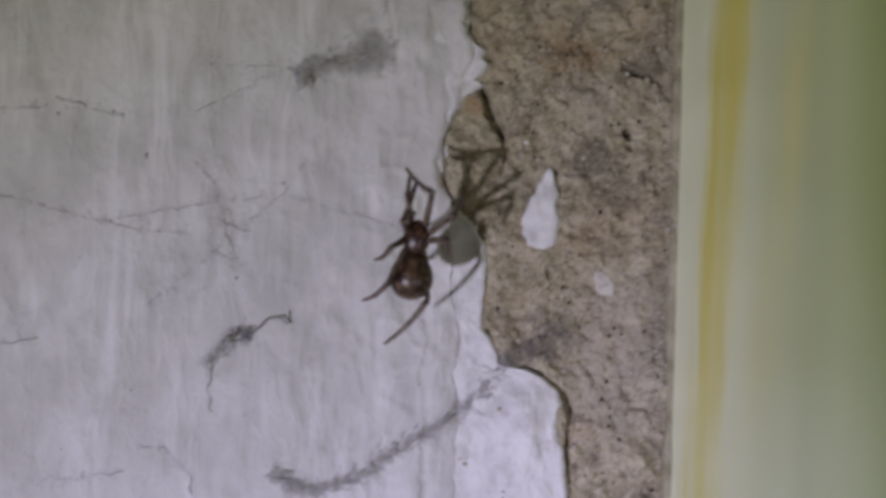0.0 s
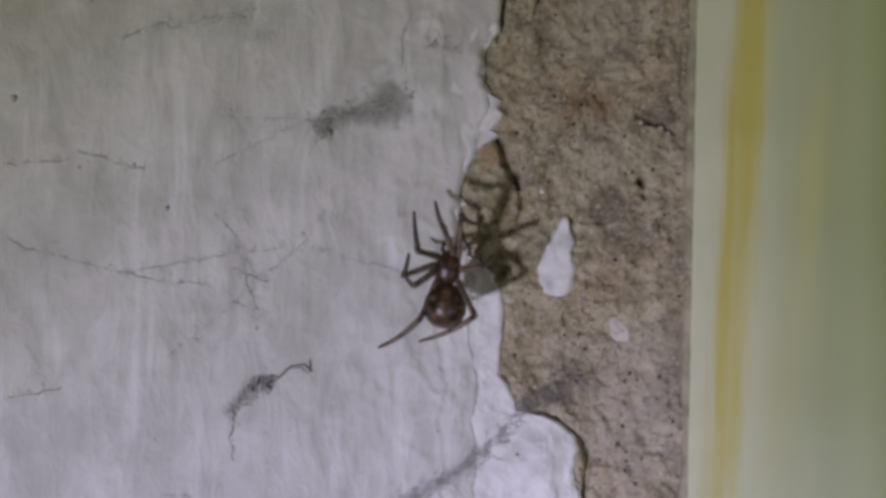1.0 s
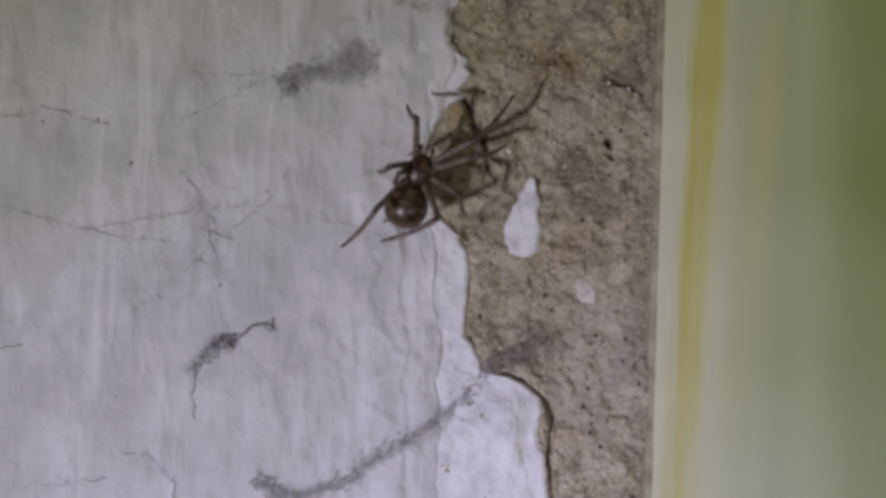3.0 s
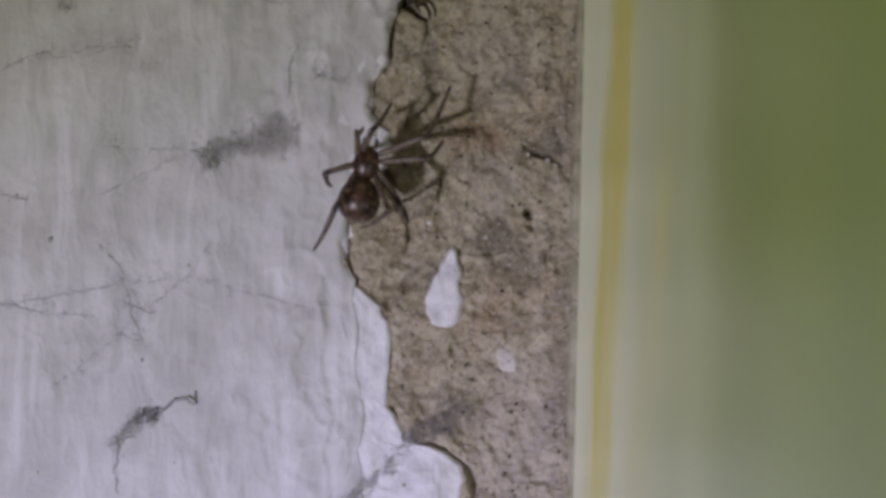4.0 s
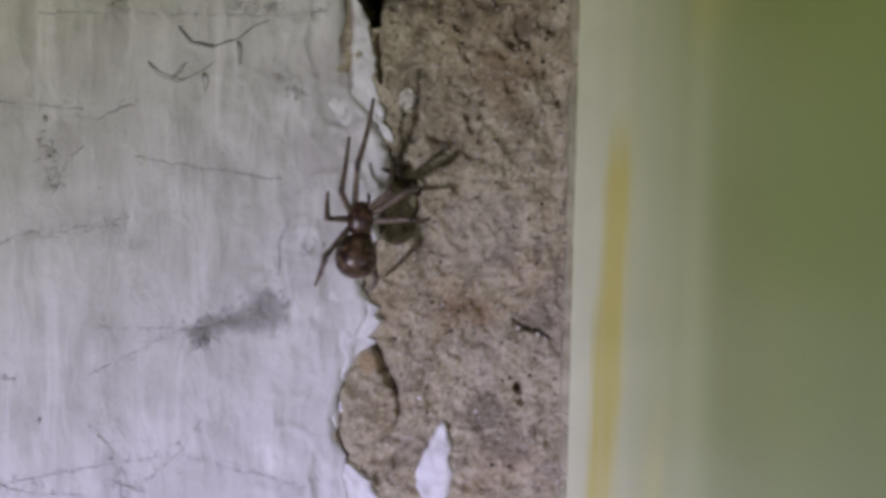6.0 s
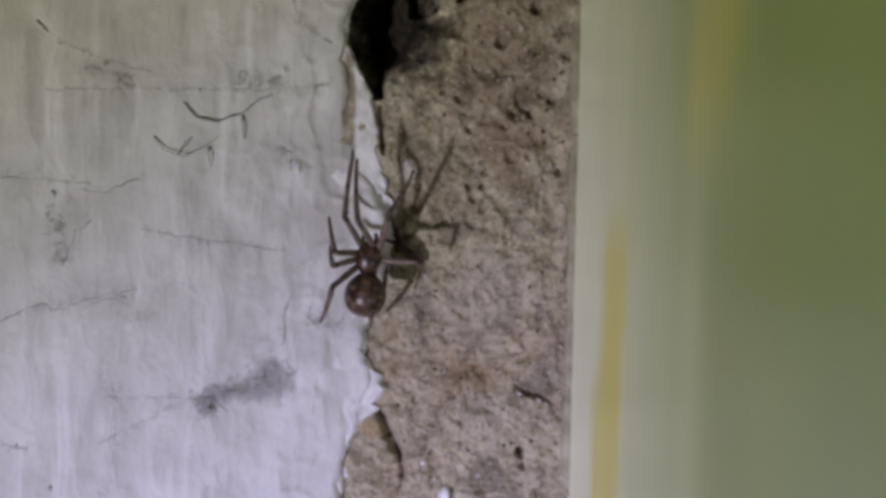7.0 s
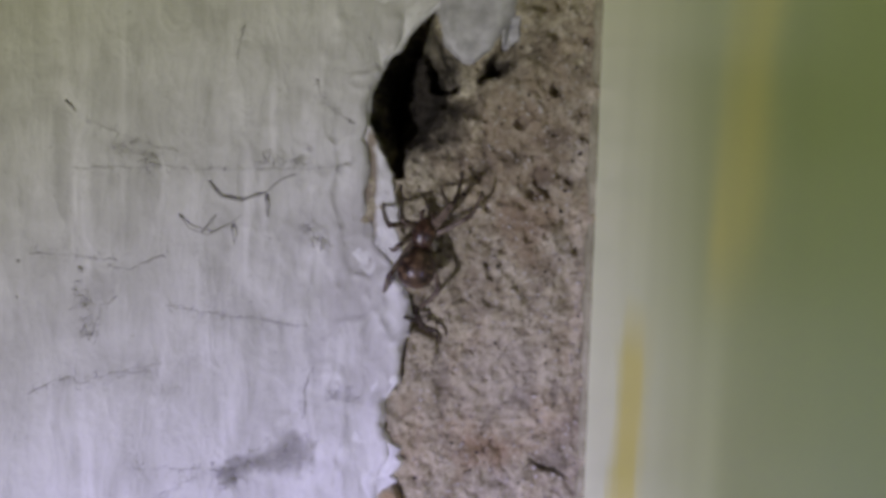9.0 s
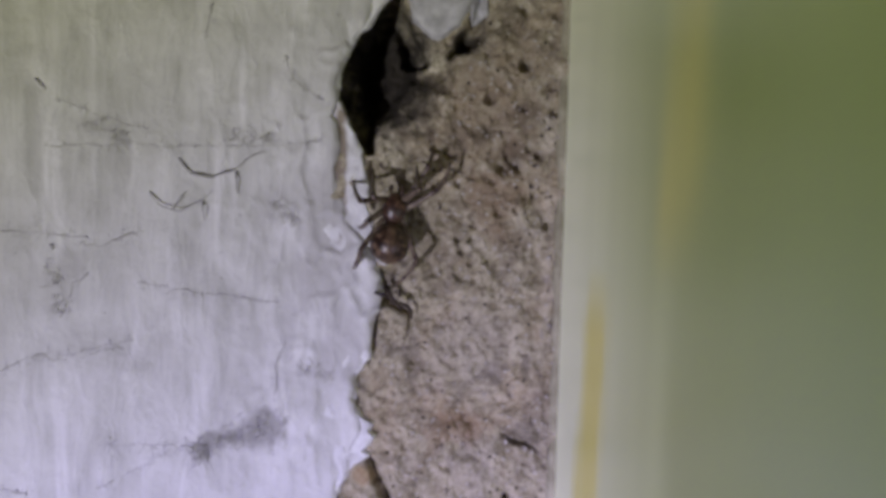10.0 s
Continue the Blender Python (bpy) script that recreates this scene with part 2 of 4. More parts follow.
def make_green():
    m, t, b = material("green_gloss_paint", 0.32, 0.6)
    b.inputs["Diffuse Roughness"].default_value = 1.0
    b.inputs["Coat Weight"].default_value = 1.0
    b.inputs["Coat IOR"].default_value = 1.6
    b.inputs["Sheen Weight"].default_value = 0.5
    b.inputs["Sheen Roughness"].default_value = 0.32
    b.inputs["Sheen Tint"].default_value = (0.95, 1, 0.6, 1)
    b.inputs["Coat Roughness"].default_value = 0.3
    v = coords(t)
    s = t.nodes.new("ShaderNodeSeparateXYZ")
    t.links.new(v, s.inputs[0])
    y, z = s.outputs["Y"], s.outputs["Z"]
    soft, mid = noise_tex(t, coords(t, 1, 1, 0.12), 0.16, 4), noise_tex(t, coords(t, 1, 1, 0.2), 0.5, 4)
    c = ramp(t, soft, [(0.3, (0.14, 0.22, 0.0)), (0.7, (0.18, 0.27, 0.004))])
    # pale glare on the board beside the wall, put into its colour
    painted_glare = t.nodes.new("ShaderNodeMapRange")
    painted_glare.inputs["From Min"].default_value, painted_glare.inputs["From Max"].default_value = -56, -2
    painted_glare.interpolation_type = "SMOOTHSTEP"
    t.links.new(calc(t, "ADD", y, calc(t, "MULTIPLY", calc(t, "SUBTRACT", soft, 0.5), 16)), painted_glare.inputs["Value"])
    c = mix(t, calc(t, "MULTIPLY", painted_glare.outputs["Result"], 0.95), c, (0.82, 0.88, 0.62))
    # drips of yellowed varnish running down the board
    for y0, lean, width, share, z0, z1, gap in DRIPS:
        d = calc(t, "ABSOLUTE", calc(t, "ADD", calc(t, "SUBTRACT", y, y0), calc(t, "MULTIPLY", z, lean)))
        d = calc(t, "ADD", d, calc(t, "MULTIPLY", calc(t, "SUBTRACT", mid, 0.5), width * 1.5))
        on = t.nodes.new("ShaderNodeMapRange")
        on.inputs["From Min"].default_value, on.inputs["From Max"].default_value = width, width * 0.4
        t.links.new(d, on.inputs["Value"])
        fac = on.outputs["Result"]
        for edge, way in ((z0, 1), (z1, -1)):
            e = t.nodes.new("ShaderNodeMapRange")
            e.inputs["From Min"].default_value, e.inputs["From Max"].default_value = edge, edge + way * 5
            t.links.new(z, e.inputs["Value"])
            fac = calc(t, "MULTIPLY", fac, e.outputs["Result"])
        fac = calc(t, "MULTIPLY", fac, ramp(t, soft, [(gap, 0.35), (gap + 0.14, 1.0)]))
        c = mix(t, calc(t, "MULTIPLY", fac, share), c, (0.6, 0.54, 0.02))
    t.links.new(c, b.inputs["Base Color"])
    bump(t, b, mid, 0.25, 0.3)
    return m


# place across the board, lean, half width, share, lower and upper end, where it thins
DRIPS = [
    (-13.2, 0.2, 7.0, 0.92, -24, 34, 0.36),
    (-28.0, 0.3, 4.4, 0.35, -12, 16, 0.45),
    (-33.0, 0.23, 5.5, 0.55, 34, 90, 0.42),
]


def make_plain(name, dark, light, scale, rough=0.7, gloss=0.3):
    m, t, b = material(name, rough, gloss)
    n = noise_tex(t, coords(t), scale, 4, 0.6)
    t.links.new(ramp(t, n, [(0.32, dark), (0.68, light)]), b.inputs["Base Color"])
    bump(t, b, n, 0.3, 0.05)
    return m


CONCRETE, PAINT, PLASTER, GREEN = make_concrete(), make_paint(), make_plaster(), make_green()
DUST = make_plain("grey_dust", (0.52, 0.51, 0.485), (0.66, 0.65, 0.62), 1.2, 0.95, 0.1)
GREY_WEB = make_plain("grey_brown_web", (0.24, 0.225, 0.2), (0.38, 0.36, 0.33), 1.2, 0.95, 0.1)
CRACKED = make_plain("worn_hairline", (0.34, 0.33, 0.31), (0.54, 0.53, 0.51), 0.9, 0.95, 0.1)
FIBRE = make_plain("dark_fibre", (0.28, 0.27, 0.26), (0.43, 0.42, 0.41), 0.8, 0.9, 0.1)
DARK_DEBRIS = make_plain("dark_debris", (0.03, 0.023, 0.018), (0.085, 0.066, 0.05), 0.8, 0.9, 0.1)
FAINT_LINE = make_plain("faint_hairline", (0.46, 0.45, 0.44), (0.6, 0.59, 0.57), 0.8, 0.95, 0.1)
CHALK = make_plain("chalky_paint", (0.5, 0.465, 0.4), (0.7, 0.67, 0.61), 1.1, 0.95, 0.1)
GREY_PLASTER = make_plain("grey_plaster", (0.36, 0.355, 0.36), (0.62, 0.615, 0.63), 0.7, 0.9, 0.15)
SEAM_BEAD = make_plain("seam_bead", (0.25, 0.235, 0.15), (0.46, 0.43, 0.31), 0.5, 0.95, 0.1)
PALE_DUST = make_plain("pale_dust", (0.54, 0.535, 0.52), (0.64, 0.635, 0.62), 0.8, 0.95, 0.1)
PALE_FIBRE = make_plain("pale_fibre", (0.36, 0.35, 0.34), (0.5, 0.49, 0.47), 0.8, 0.9, 0.1)


# ---- shape helpers ----
@functools.lru_cache(maxsize=None)
def lattice(seed, shape=(64, 64)):
    return np.random.RandomState(seed).rand(*shape)


def value_noise(x, z, seed):
    g = lattice(seed)
    xi, zi = np.floor(x).astype(int), np.floor(z).astype(int)
    fx, fz = x - xi, z - zi
    fx, fz = fx * fx * (3 - 2 * fx), fz * fz * (3 - 2 * fz)
    a, b = g[xi % 64, zi % 64], g[(xi + 1) % 64, zi % 64]
    c, d = g[xi % 64, (zi + 1) % 64], g[(xi + 1) % 64, (zi + 1) % 64]
    return (a * (1 - fx) + b * fx) * (1 - fz) + (c * (1 - fx) + d * fx) * fz - 0.5


def fbm(x, z, size, seed, octaves=4, gain=0.5):
    out, amp = 0, 1.0
    for k in range(octaves):
        out = out + amp * value_noise(x / size + 17.3 * k, z / size + 5.1 * k, seed + k)
        size, amp = size * 0.5, amp * gain
    return out


def near_line(x, z, points):
    """Distance to a broken line and the share of the way along it."""
    best = np.full(np.shape(x), 1e9)
    along = np.zeros(np.shape(x))
    n = len(points) - 1
    for k, ((x0, z0), (x1, z1)) in enumerate(zip(points, points[1:])):
        ex, ez = x1 - x0, z1 - z0
        s = np.clip(((x - x0) * ex + (z - z0) * ez) / (ex * ex + ez * ez), 0, 1)
        d = np.hypot(x - x0 - s * ex, z - z0 - s * ez)
        along = np.where(d < best, (k + s) / n, along)
        best = np.minimum(best, d)
    return best, along


def sheet(name, x, y, z, mat, label, category="wall"):
    """A surface from arrays of rows and columns, in millimetres."""
    rows, cols = x.shape
    verts = np.stack([x, y, z], -1).reshape(-1, 3) * MM
    i = np.arange(rows * cols).reshape(rows, cols)
    faces = np.stack([i[:-1, :-1], i[:-1, 1:], i[1:, 1:], i[1:, :-1]], -1).reshape(-1, 4)
    me = bpy.data.meshes.new(name)
    me.from_pydata(verts.tolist(), [], faces.tolist())
    me.polygons.foreach_set("use_smooth", [True] * len(me.polygons))
    me.materials.append(mat)
    return tagged(new(name, me), label, category, kind="structure")


def mesh_of(name, bm, mat, smooth=True):
    me = bpy.data.meshes.new(name)
    bm.normal_update()
    bm.to_mesh(me)
    bm.free()
    me.materials.append(mat)
    me.polygons.foreach_set("use_smooth", [smooth] * len(me.polygons))
    return me


def part(name, bm, mat, parent, label=""):
    ob = new(name, mesh_of(name, bm, mat))
    ob.parent = parent
    return tagged(ob, label)


def tube(bm, points, radii, sides=6):
    """A tapered tube along points, closed at both ends, in millimetres."""
    pts = [Vector(p) * MM for p in points]
    rings = []
    for k, p in enumerate(pts):
        way = (pts[min(k + 1, len(pts) - 1)] - pts[max(k - 1, 0)]).normalized()
        side = way.cross(Vector((0.31, 0.9, 0.27))).normalized()
        up = way.cross(side)
        r = radii[k] * MM
        rings.append([bm.verts.new(p + r * (math.cos(a) * side + math.sin(a) * up)) for a in (2 * math.pi * s / sides for s in range(sides))])
    for a, b in zip(rings, rings[1:]):
        for s in range(sides):
            bm.faces.new((a[s], a[(s + 1) % sides], b[(s + 1) % sides], b[s]))
    bm.faces.new(rings[0][::-1])
    bm.faces.new(rings[-1])


# ---- the wall ----
# where the white coats end against the bare concrete: height, place across
EDGE = [(-40, 10.6), (-20.5, 10.5), (-16.5, 10.4), (-15, 9.8), (-13.4, 10.2), (-12, 10.3), (-11, 9.9), (-10, 8.5), (-9.3, 7.1), (-9.1, 5.2), (-7.7, 4.8),
        (-5.8, 3.5), (-0.9, 3.4), (1.5, 3.2), (3, 2.6), (4.4, 1.5), (4.8, 0.6), (7.4, -0.2), (10.5, -0.3), (12.5, 0.5), (13.8, 1.7), (14.9, 3.0),
        (15.3, 3.4), (15.6, 2.7), (16.2, 3.2), (17, 4.0), (17.5, 3.3), (18.2, 3.9), (18.8, 2.9), (19.4, 2.6), (20, 2.0), (20.7, 2.1), (22.8, 2.3), (24, 3.1), (28, 4.0), (30, 4.5), (31.6, 4.2), (33, 3.9), (35, 3.3),
        (38, 3.5), (41.9, 3.1), (43.4, 2.6), (46.5, 1.1), (50, 0.8), (53.5, 2.6), (56.6, 5.2), (58.5, 7.5), (62, 11), (66, 13.5), (90, 16)]
# where the old paint ends over the clean plaster
STEP = [(-40, 0.9), (-16, 1.0), (-7, 1.1), (-2.7, 0.8), (3.5, 0.5), (4.8, 0.4), (7.4, -0.3), (10.5, -0.4), (12.5, 0.4), (14, 1.2), (15.5, 1.9), (17, 2.8), (18.4, 2.6), (19.7, 2.1), (20.7, 2.0), (22.8, 2.2),
        (24, 3.0), (28, 3.9), (30, 4.4), (31.6, 4.1), (33, 3.6), (35, 2.6), (37, 1.2), (40, 0.55), (45, 0.4), (47, 0.4), (50, 0.5), (53.5, 2.4), (56.6, 5.0), (58.5, 7.3), (62, 10.8),
        (66, 13.3), (90, 15.8)]
# grooves in the concrete: points, half width, depth
CRACKS = [
    ([(3.0, 15.1), (3.9, 13.2), (4.4, 12.0), (5.0, 10.6)], 0.34, 1.5),
    ([(4.9, 10.8), (5.25, 9.6), (5.2, 8.4), (4.8, 7.0)], 0.15, 0.7),
    ([(1.2, 13.4), (0.4, 12.4), (-0.2, 10.4), (-0.2, 7.4), (0.3, 5.6), (0.7, 5.1)], 0.14, 1.0),
    ([(4.2, 32.0), (4.5, 30.4), (5.4, 29.3), (6.7, 28.2)], 0.36, 1.6),
    ([(5.0, 30.4), (4.1, 28.0), (3.6, 25.5), (3.2, 23.4)], 0.16, 1.0),
    ([(6.7, 28.2), (6.9, 27.0), (6.6, 25.8)], 0.14, 0.7),
    ([(15.3, 17.2), (16.2, 16.4), (17.6, 16.1), (18.9, 15.2)], 0.17, 1.0),
    ([(3.4, 42.0), (3.5, 40.0), (3.7, 37.8)], 0.3, 1.4),
    ([(7.0, -9.2), (8.4, -10.0), (10.4, -11.6), (10.9, -13.6), (10.6, -16.0), (11.0, -20.0)], 0.24, 1.1),
    ([(11.4, 34.6), (11.7, 33.4)], 0.22, 0.9),
    ([(10.5, 7.6), (12.5, 7.4), (14.6, 7.9)], 0.1, 0.4),
    ([(10.6, 51.6), (12.2, 52.9), (13.0, 54.2), (13.5, 56.8)], 0.6, 2.4),
    ([(4.1, 31.2), (5.0, 30.3), (6.0, 30.6)], 0.25, 1.0),
    ([(15.9, 43.6), (16.3, 42.2), (17.0, 41.2)], 0.4, 1.1),
]
# holes in the concrete: x, z, radius, depth
HOLES = [(15.75, 11.0, 0.42, 1.8), (14.3, 47.9, 0.5, 1.8), (17.4, 50.8, 0.55, 1.8), (17.9, 43.2, 0.45, 1.2), (18.7, 42.6, 0.35, 1.0), (15.2, 42.4, 0.9, 0.9),
         (19.0, 39.5, 0.35, 0.9), (11.3, 40.1, 0.3, 0.8), (12.0, 52.8, 0.8, 2.2), (16.6, 37.6, 0.3, 0.9), (14.6, 40.3, 0.3, 0.7), (12.4, 32.8, 0.25, 0.7),
         (18.4, 6.1, 0.3, 0.6), (16.0, 9.9, 0.4, 0.6), (3.4, 3.1, 0.4, 0.7), (8.1, 29.9, 0.3, 0.5), (17.2, 30.4, 0.25, 0.6)]
MORE_HOLES = [(16.4, 58.1, 0.4, 0.9), (17.4, 55.9, 0.45, 0.9), (18.4, 39.0, 0.4, 0.9), (12.8, 36.2, 0.35, 0.8), (11.3, 34.9, 0.35, 0.9), (12.3, 25.6, 0.55, 0.5),
              (17.3, 47.0, 0.35, 0.9), (20.1, 46.5, 0.45, 1.1), (19.8, 48.8, 0.4, 0.9), (20.6, 43.6, 0.4, 1.0), (19.4, 36.2, 0.35, 0.7), (15.5, 41.4, 0.5, 1.0)]


# lobes of the cavity: course, half widths, depth
CAVITY = [
    ([(5.4, 58.0), (3.0, 54.0), (1.6, 50.5), (2.0, 47.0), (3.2, 43.2)], [1.3, 2.4, 2.2, 1.8, 0.6], 7.0),
    ([(6.2, 54.6), (7.3, 52.0), (8.2, 51.0)], [0.9, 1.3, 0.7], 5.0),
    ([(4.6, 54.6), (4.7, 50.6), (4.4, 47.4)], [2.2, 2.9, 1.6], 6.0),
]


def edge_at(z, table, ragged, seed):
    zz, xx = np.array(table).T
    return np.interp(z, zz, xx) + ragged * fbm(z, z * 0 + 3.3, 1.6, seed, 4, 0.6)


def concrete_depth(x, z):
    """How far the concrete lies behind the plane of the wall."""
    d = 0.55 * fbm(x, z, 7.0, 10, 3) + 0.62 * fbm(x, z, 1.7, 20, 4, 0.62) + 0.32 * fbm(x, z, 0.9, 40, 2)
    pock = fbm(x, z, 0.7, 30, 2)
    d += 0.5 * np.clip(pock - 0.28, 0, 1) * 3
    # coarser lumps high up towards the board
    d -= 1.5 * np.clip(fbm(x, z, 1.9, 91, 3) - 0.08, 0, 1) * np.clip((x - 9) / 6, 0, 1) * np.clip((z - 28) / 9, 0, 1)
    # the loose oval flake
    oval = np.hypot((x - 2.3) / 2.6, (z - 10.0) / 5.1)
    d -= 0.7 * np.clip(1 - oval, 0, 1) ** 0.7
    for pts, width, deep in CRACKS:
        away, along = near_line(x + 0.25 * fbm(x, z, 1.2, 51, 3), z + 0.25 * fbm(x, z, 1.2, 61, 3), pts)
        w = width * (0.35 + 1.3 * np.sin(math.pi * np.clip(along, 0.04, 0.96)))
        d += deep * np.clip(1.25 - away / w, 0, 1)
    for hx, hz, r, deep in HOLES + MORE_HOLES:
        away = np.hypot(x - hx, (z - hz) * 0.9) + 0.4 * r * fbm(x, z, r * 1.2, 71, 2)
        d += deep * np.clip(1.3 - away / r, 0, 1)
    # the open cavity under the coats: two deep lobes with a shallower floor between them
    rough = 0.45 * fbm(x, z, 1.8, 81, 4)
    for pts, widths, deep in CAVITY:
        away, along = near_line(x, z, pts)
        w = np.interp(along, np.linspace(0, 1, len(widths)), widths)
        d += deep * np.clip((1.15 - away / w + rough) * 1.6, 0, 1)
    return d


def build_concrete():
    x, z = np.meshgrid(np.arange(-6, 24.01, 0.16), np.arange(-32, 74.01, 0.16))
    jx, jz = 0.1 * value_noise(x * 3.1, z * 3.1, 5), 0.1 * value_noise(x * 3.1 + 9, z * 3.1, 6)
    x, z = x + jx, z + jz
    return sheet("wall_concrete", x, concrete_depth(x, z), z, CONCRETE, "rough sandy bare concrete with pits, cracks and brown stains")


def coat(name, x_from, table, ragged, thick, lip, mat, label, seed, relief, reach, foot):
    """A coat that lies on the wall and ends in a ragged, rounded edge on the side of the concrete."""
    z1 = np.arange(-34, 76.01, 0.2)
    end = edge_at(z1, table, ragged, seed)
    u = np.concatenate([np.linspace(0, 0.8, 90, endpoint=False), np.linspace(0.8, 1, 70)])
    x = x_from + (end[:, None] - x_from) * u[None]
    z = np.repeat(z1[:, None], len(u), 1)
    away = end[:, None] - x
    y = -thick + relief(x, z)
    raised = 0.25 + 0.6 * np.exp(-(((z - 41.5) / 5.0) ** 2)) + 0.8 * fbm(z, z * 0, 3.0, seed + 40, 3)
    y = y - lip * np.exp(-((away - 0.5) / 0.45) ** 2) * raised
    lifted = np.exp(-(((z - 42) / 5.5) ** 4))
    width = (reach + (1.6 if reach > 0.5 else 0) * np.clip((4 - z) / 4, 0, 1)) * (1 - lifted) + 0.22 * lifted
    edge = np.clip(1 - away / width, 0, 1)
    y = y + edge**2 * (foot - thick * 0.1) * (1 - lifted * 0.3) * (1 - 0.4 * np.clip((4 - z) / 4, 0, 1))
    if name == "wall_paint":
        # low down the old paint thins out over the plaster
        thin = np.maximum(np.clip((7 - z) / 3, 0, 1), 0.75 * np.exp(-(((z - 41) / 6.0) ** 4))) * np.clip(1 - away / 3.0, 0, 1) ** 0.5
        y = y * (1 - thin) + (-0.49 + plaster_relief(x, z)) * thin
    # the edge turns down to the concrete, and its underside closes the coat
    back = [end[:, None] - 0.02, end[:, None] - 0.25]
    x = np.concatenate([x, *back], 1)
    z = np.concatenate([z, z[:, :2]], 1)
    y = np.concatenate([y, y[:, -1:] + 0.5, y[:, -1:] + 1.6], 1)
    return sheet(name, x, y, z, mat, label)


def paint_relief(x, z):
    streaks = 0.16 * fbm(x, z / 9.0, 1.6, 110, 3) + 0.55 * fbm(x, z / 2.2, 7.0, 120, 4)
    left = np.clip((4 - x) / 26, 0, 1)
    near = np.exp(-np.clip(4 - x, 0, 99) / 7)
    wrinkle = 1.6 * (0.4 * fbm(x, z / 2.0, 2.0, 130, 3) - 0.55 * np.clip(0.16 - np.abs(fbm(x, z / 1.4, 3.2, 140, 3)), 0, 1) * 3) * near
    return streaks + wrinkle + 0.3 * fbm(x, z / 1.3, 3.0, 150, 3) - 0.9 * left


def plaster_relief(x, z):
    lump = 1.0 * np.exp(-(((x - 7.2) / 2.4) ** 2 + ((z + 13.6) / 3.8) ** 2))
    slit = 0.35 * np.exp(-(((x - 0.6) / 0.5) ** 4) - ((z - 42) / 4.5) ** 4)
    return 0.45 * fbm(x, z / 1.6, 2.2, 210, 4, 0.58) - lump + slit + 0.9 * np.clip((-1.0 - x) / 1.5, 0, 1)


build_concrete()
coat("wall_plaster", -8, EDGE, 0.55, 0.45, 0.12, PLASTER, "clean white plaster coat with a broken chipped edge", 310, plaster_relief, 0.48, 0.58)
coat("wall_paint", -75, STEP, 0.5, 0.62, 0.22, PAINT, "old white paint with brush streaks and a lifting edge", 330, paint_relief, 0.8, 0.55)


def slab(name, x0, x1, y0, y1, z0, z1, mat, label, lean=0.0, round_edge=0.6):
    bm = bmesh.new()
    bmesh.ops.create_cube(bm, size=1)
    for v in bm.verts:
        z = (z0 + z1) / 2 + v.co.z * (z1 - z0)
        v.co = Vector(((x0 + x1) / 2 + v.co.x * (x1 - x0) + lean * z, (y0 + y1) / 2 + v.co.y * (y1 - y0), z)) * MM
    bmesh.ops.bevel(bm, geom=bm.edges[:], offset=round_edge * MM, segments=3, affect="EDGES", profile=0.5)
    return tagged(new(name, mesh_of(name, bm, mat, False)), label, "wall", kind="structure")


slab("wall_core", -140, 120, 12, 60, -160, 200, CONCRETE, "solid wall behind the coats and the concrete")
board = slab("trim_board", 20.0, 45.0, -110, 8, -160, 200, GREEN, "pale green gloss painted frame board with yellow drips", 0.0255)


def build_seam():
    """An uneven bead added in the joint, toned between the concrete and the board."""
    bm = bmesh.new()
    z = np.arange(-34, 76, 0.7)
    fat = 0.55 + 0.4 * fbm(z, z * 0, 2.4, 610, 3)
    tube(bm, [(20.0 + 0.0255 * h - 0.15, 0.0, h) for h in z.tolist()], fat.tolist(), 8)
    tagged(new("trim_seam", mesh_of("trim_seam", bm, SEAM_BEAD)), "uneven beige-brown bead along the green board", "trim", kind="structure")


build_seam()


# ---- paint splashes and plaster crumbs on the concrete ----
def splash(name, x0, z0, x1, z1, width, thick, label, seed, fat=0.62, mat=PLASTER):
    """A dried splash of paint between two ends, broadest past its middle, lying on the concrete."""
    rows, cols = 26, 15
    s, u = np.meshgrid(np.linspace(0, 1, rows), np.linspace(-1, 1, cols), indexing="ij")
    if fat > 1.2:
        half = width * np.interp(s, [0, 0.12, 0.4, 0.72, 0.86, 0.95, 1], [0.06, 0.3, 0.74, 1, 0.86, 0.55, 0.2])
    else:
        half = width * np.sin(math.pi * np.clip(s, 0.02, 0.985) ** fat) ** 0.75
    half = half * (1 + 0.4 * fbm(s * 14, u * 0 + np.sign(u) * 3, 2.0, seed, 3))
    ax, az = x1 - x0, z1 - z0
    n = math.hypot(ax, az)
    x = x0 + ax * s + u * half * az / n
    z = z0 + az * s - u * half * ax / n
    rim = np.clip((1 - np.abs(u)) * 3, 0, 1) * np.clip(s * 12, 0, 1) * np.clip((1 - s) * 12, 0, 1)
    y = concrete_depth(x, z) * 0.5 + 0.25 - (thick + 0.25) * rim**0.5 + 0.12 * fbm(x, z, 1.0, seed + 9, 3)
    verts = np.stack([x, y, z], -1).reshape(-1, 3) * MM
    i = np.arange(rows * cols).reshape(rows, cols)
    faces = np.stack([i[:-1, :-1], i[:-1, 1:], i[1:, 1:], i[1:, :-1]], -1).reshape(-1, 4)
    me = bpy.data.meshes.new(name)
    me.from_pydata(verts.tolist(), [], faces.tolist())
    me.polygons.foreach_set("use_smooth", [True] * len(me.polygons))
    me.materials.append(mat)
    return tagged(new(name, me), label, "paint splash", "paint splashes on the concrete")


splash("paint_splash", 9.1, 8.3, 8.0, 0.9, 1.85, 0.6, "white teardrop paint splash dried on bare concrete", 401, 1.5)
splash("paint_splash", 13.0, -0.9, 14.6, -3.0, 0.95, 0.06, "small chalky pale paint spot on bare concrete", 411, 1.0, CHALK)
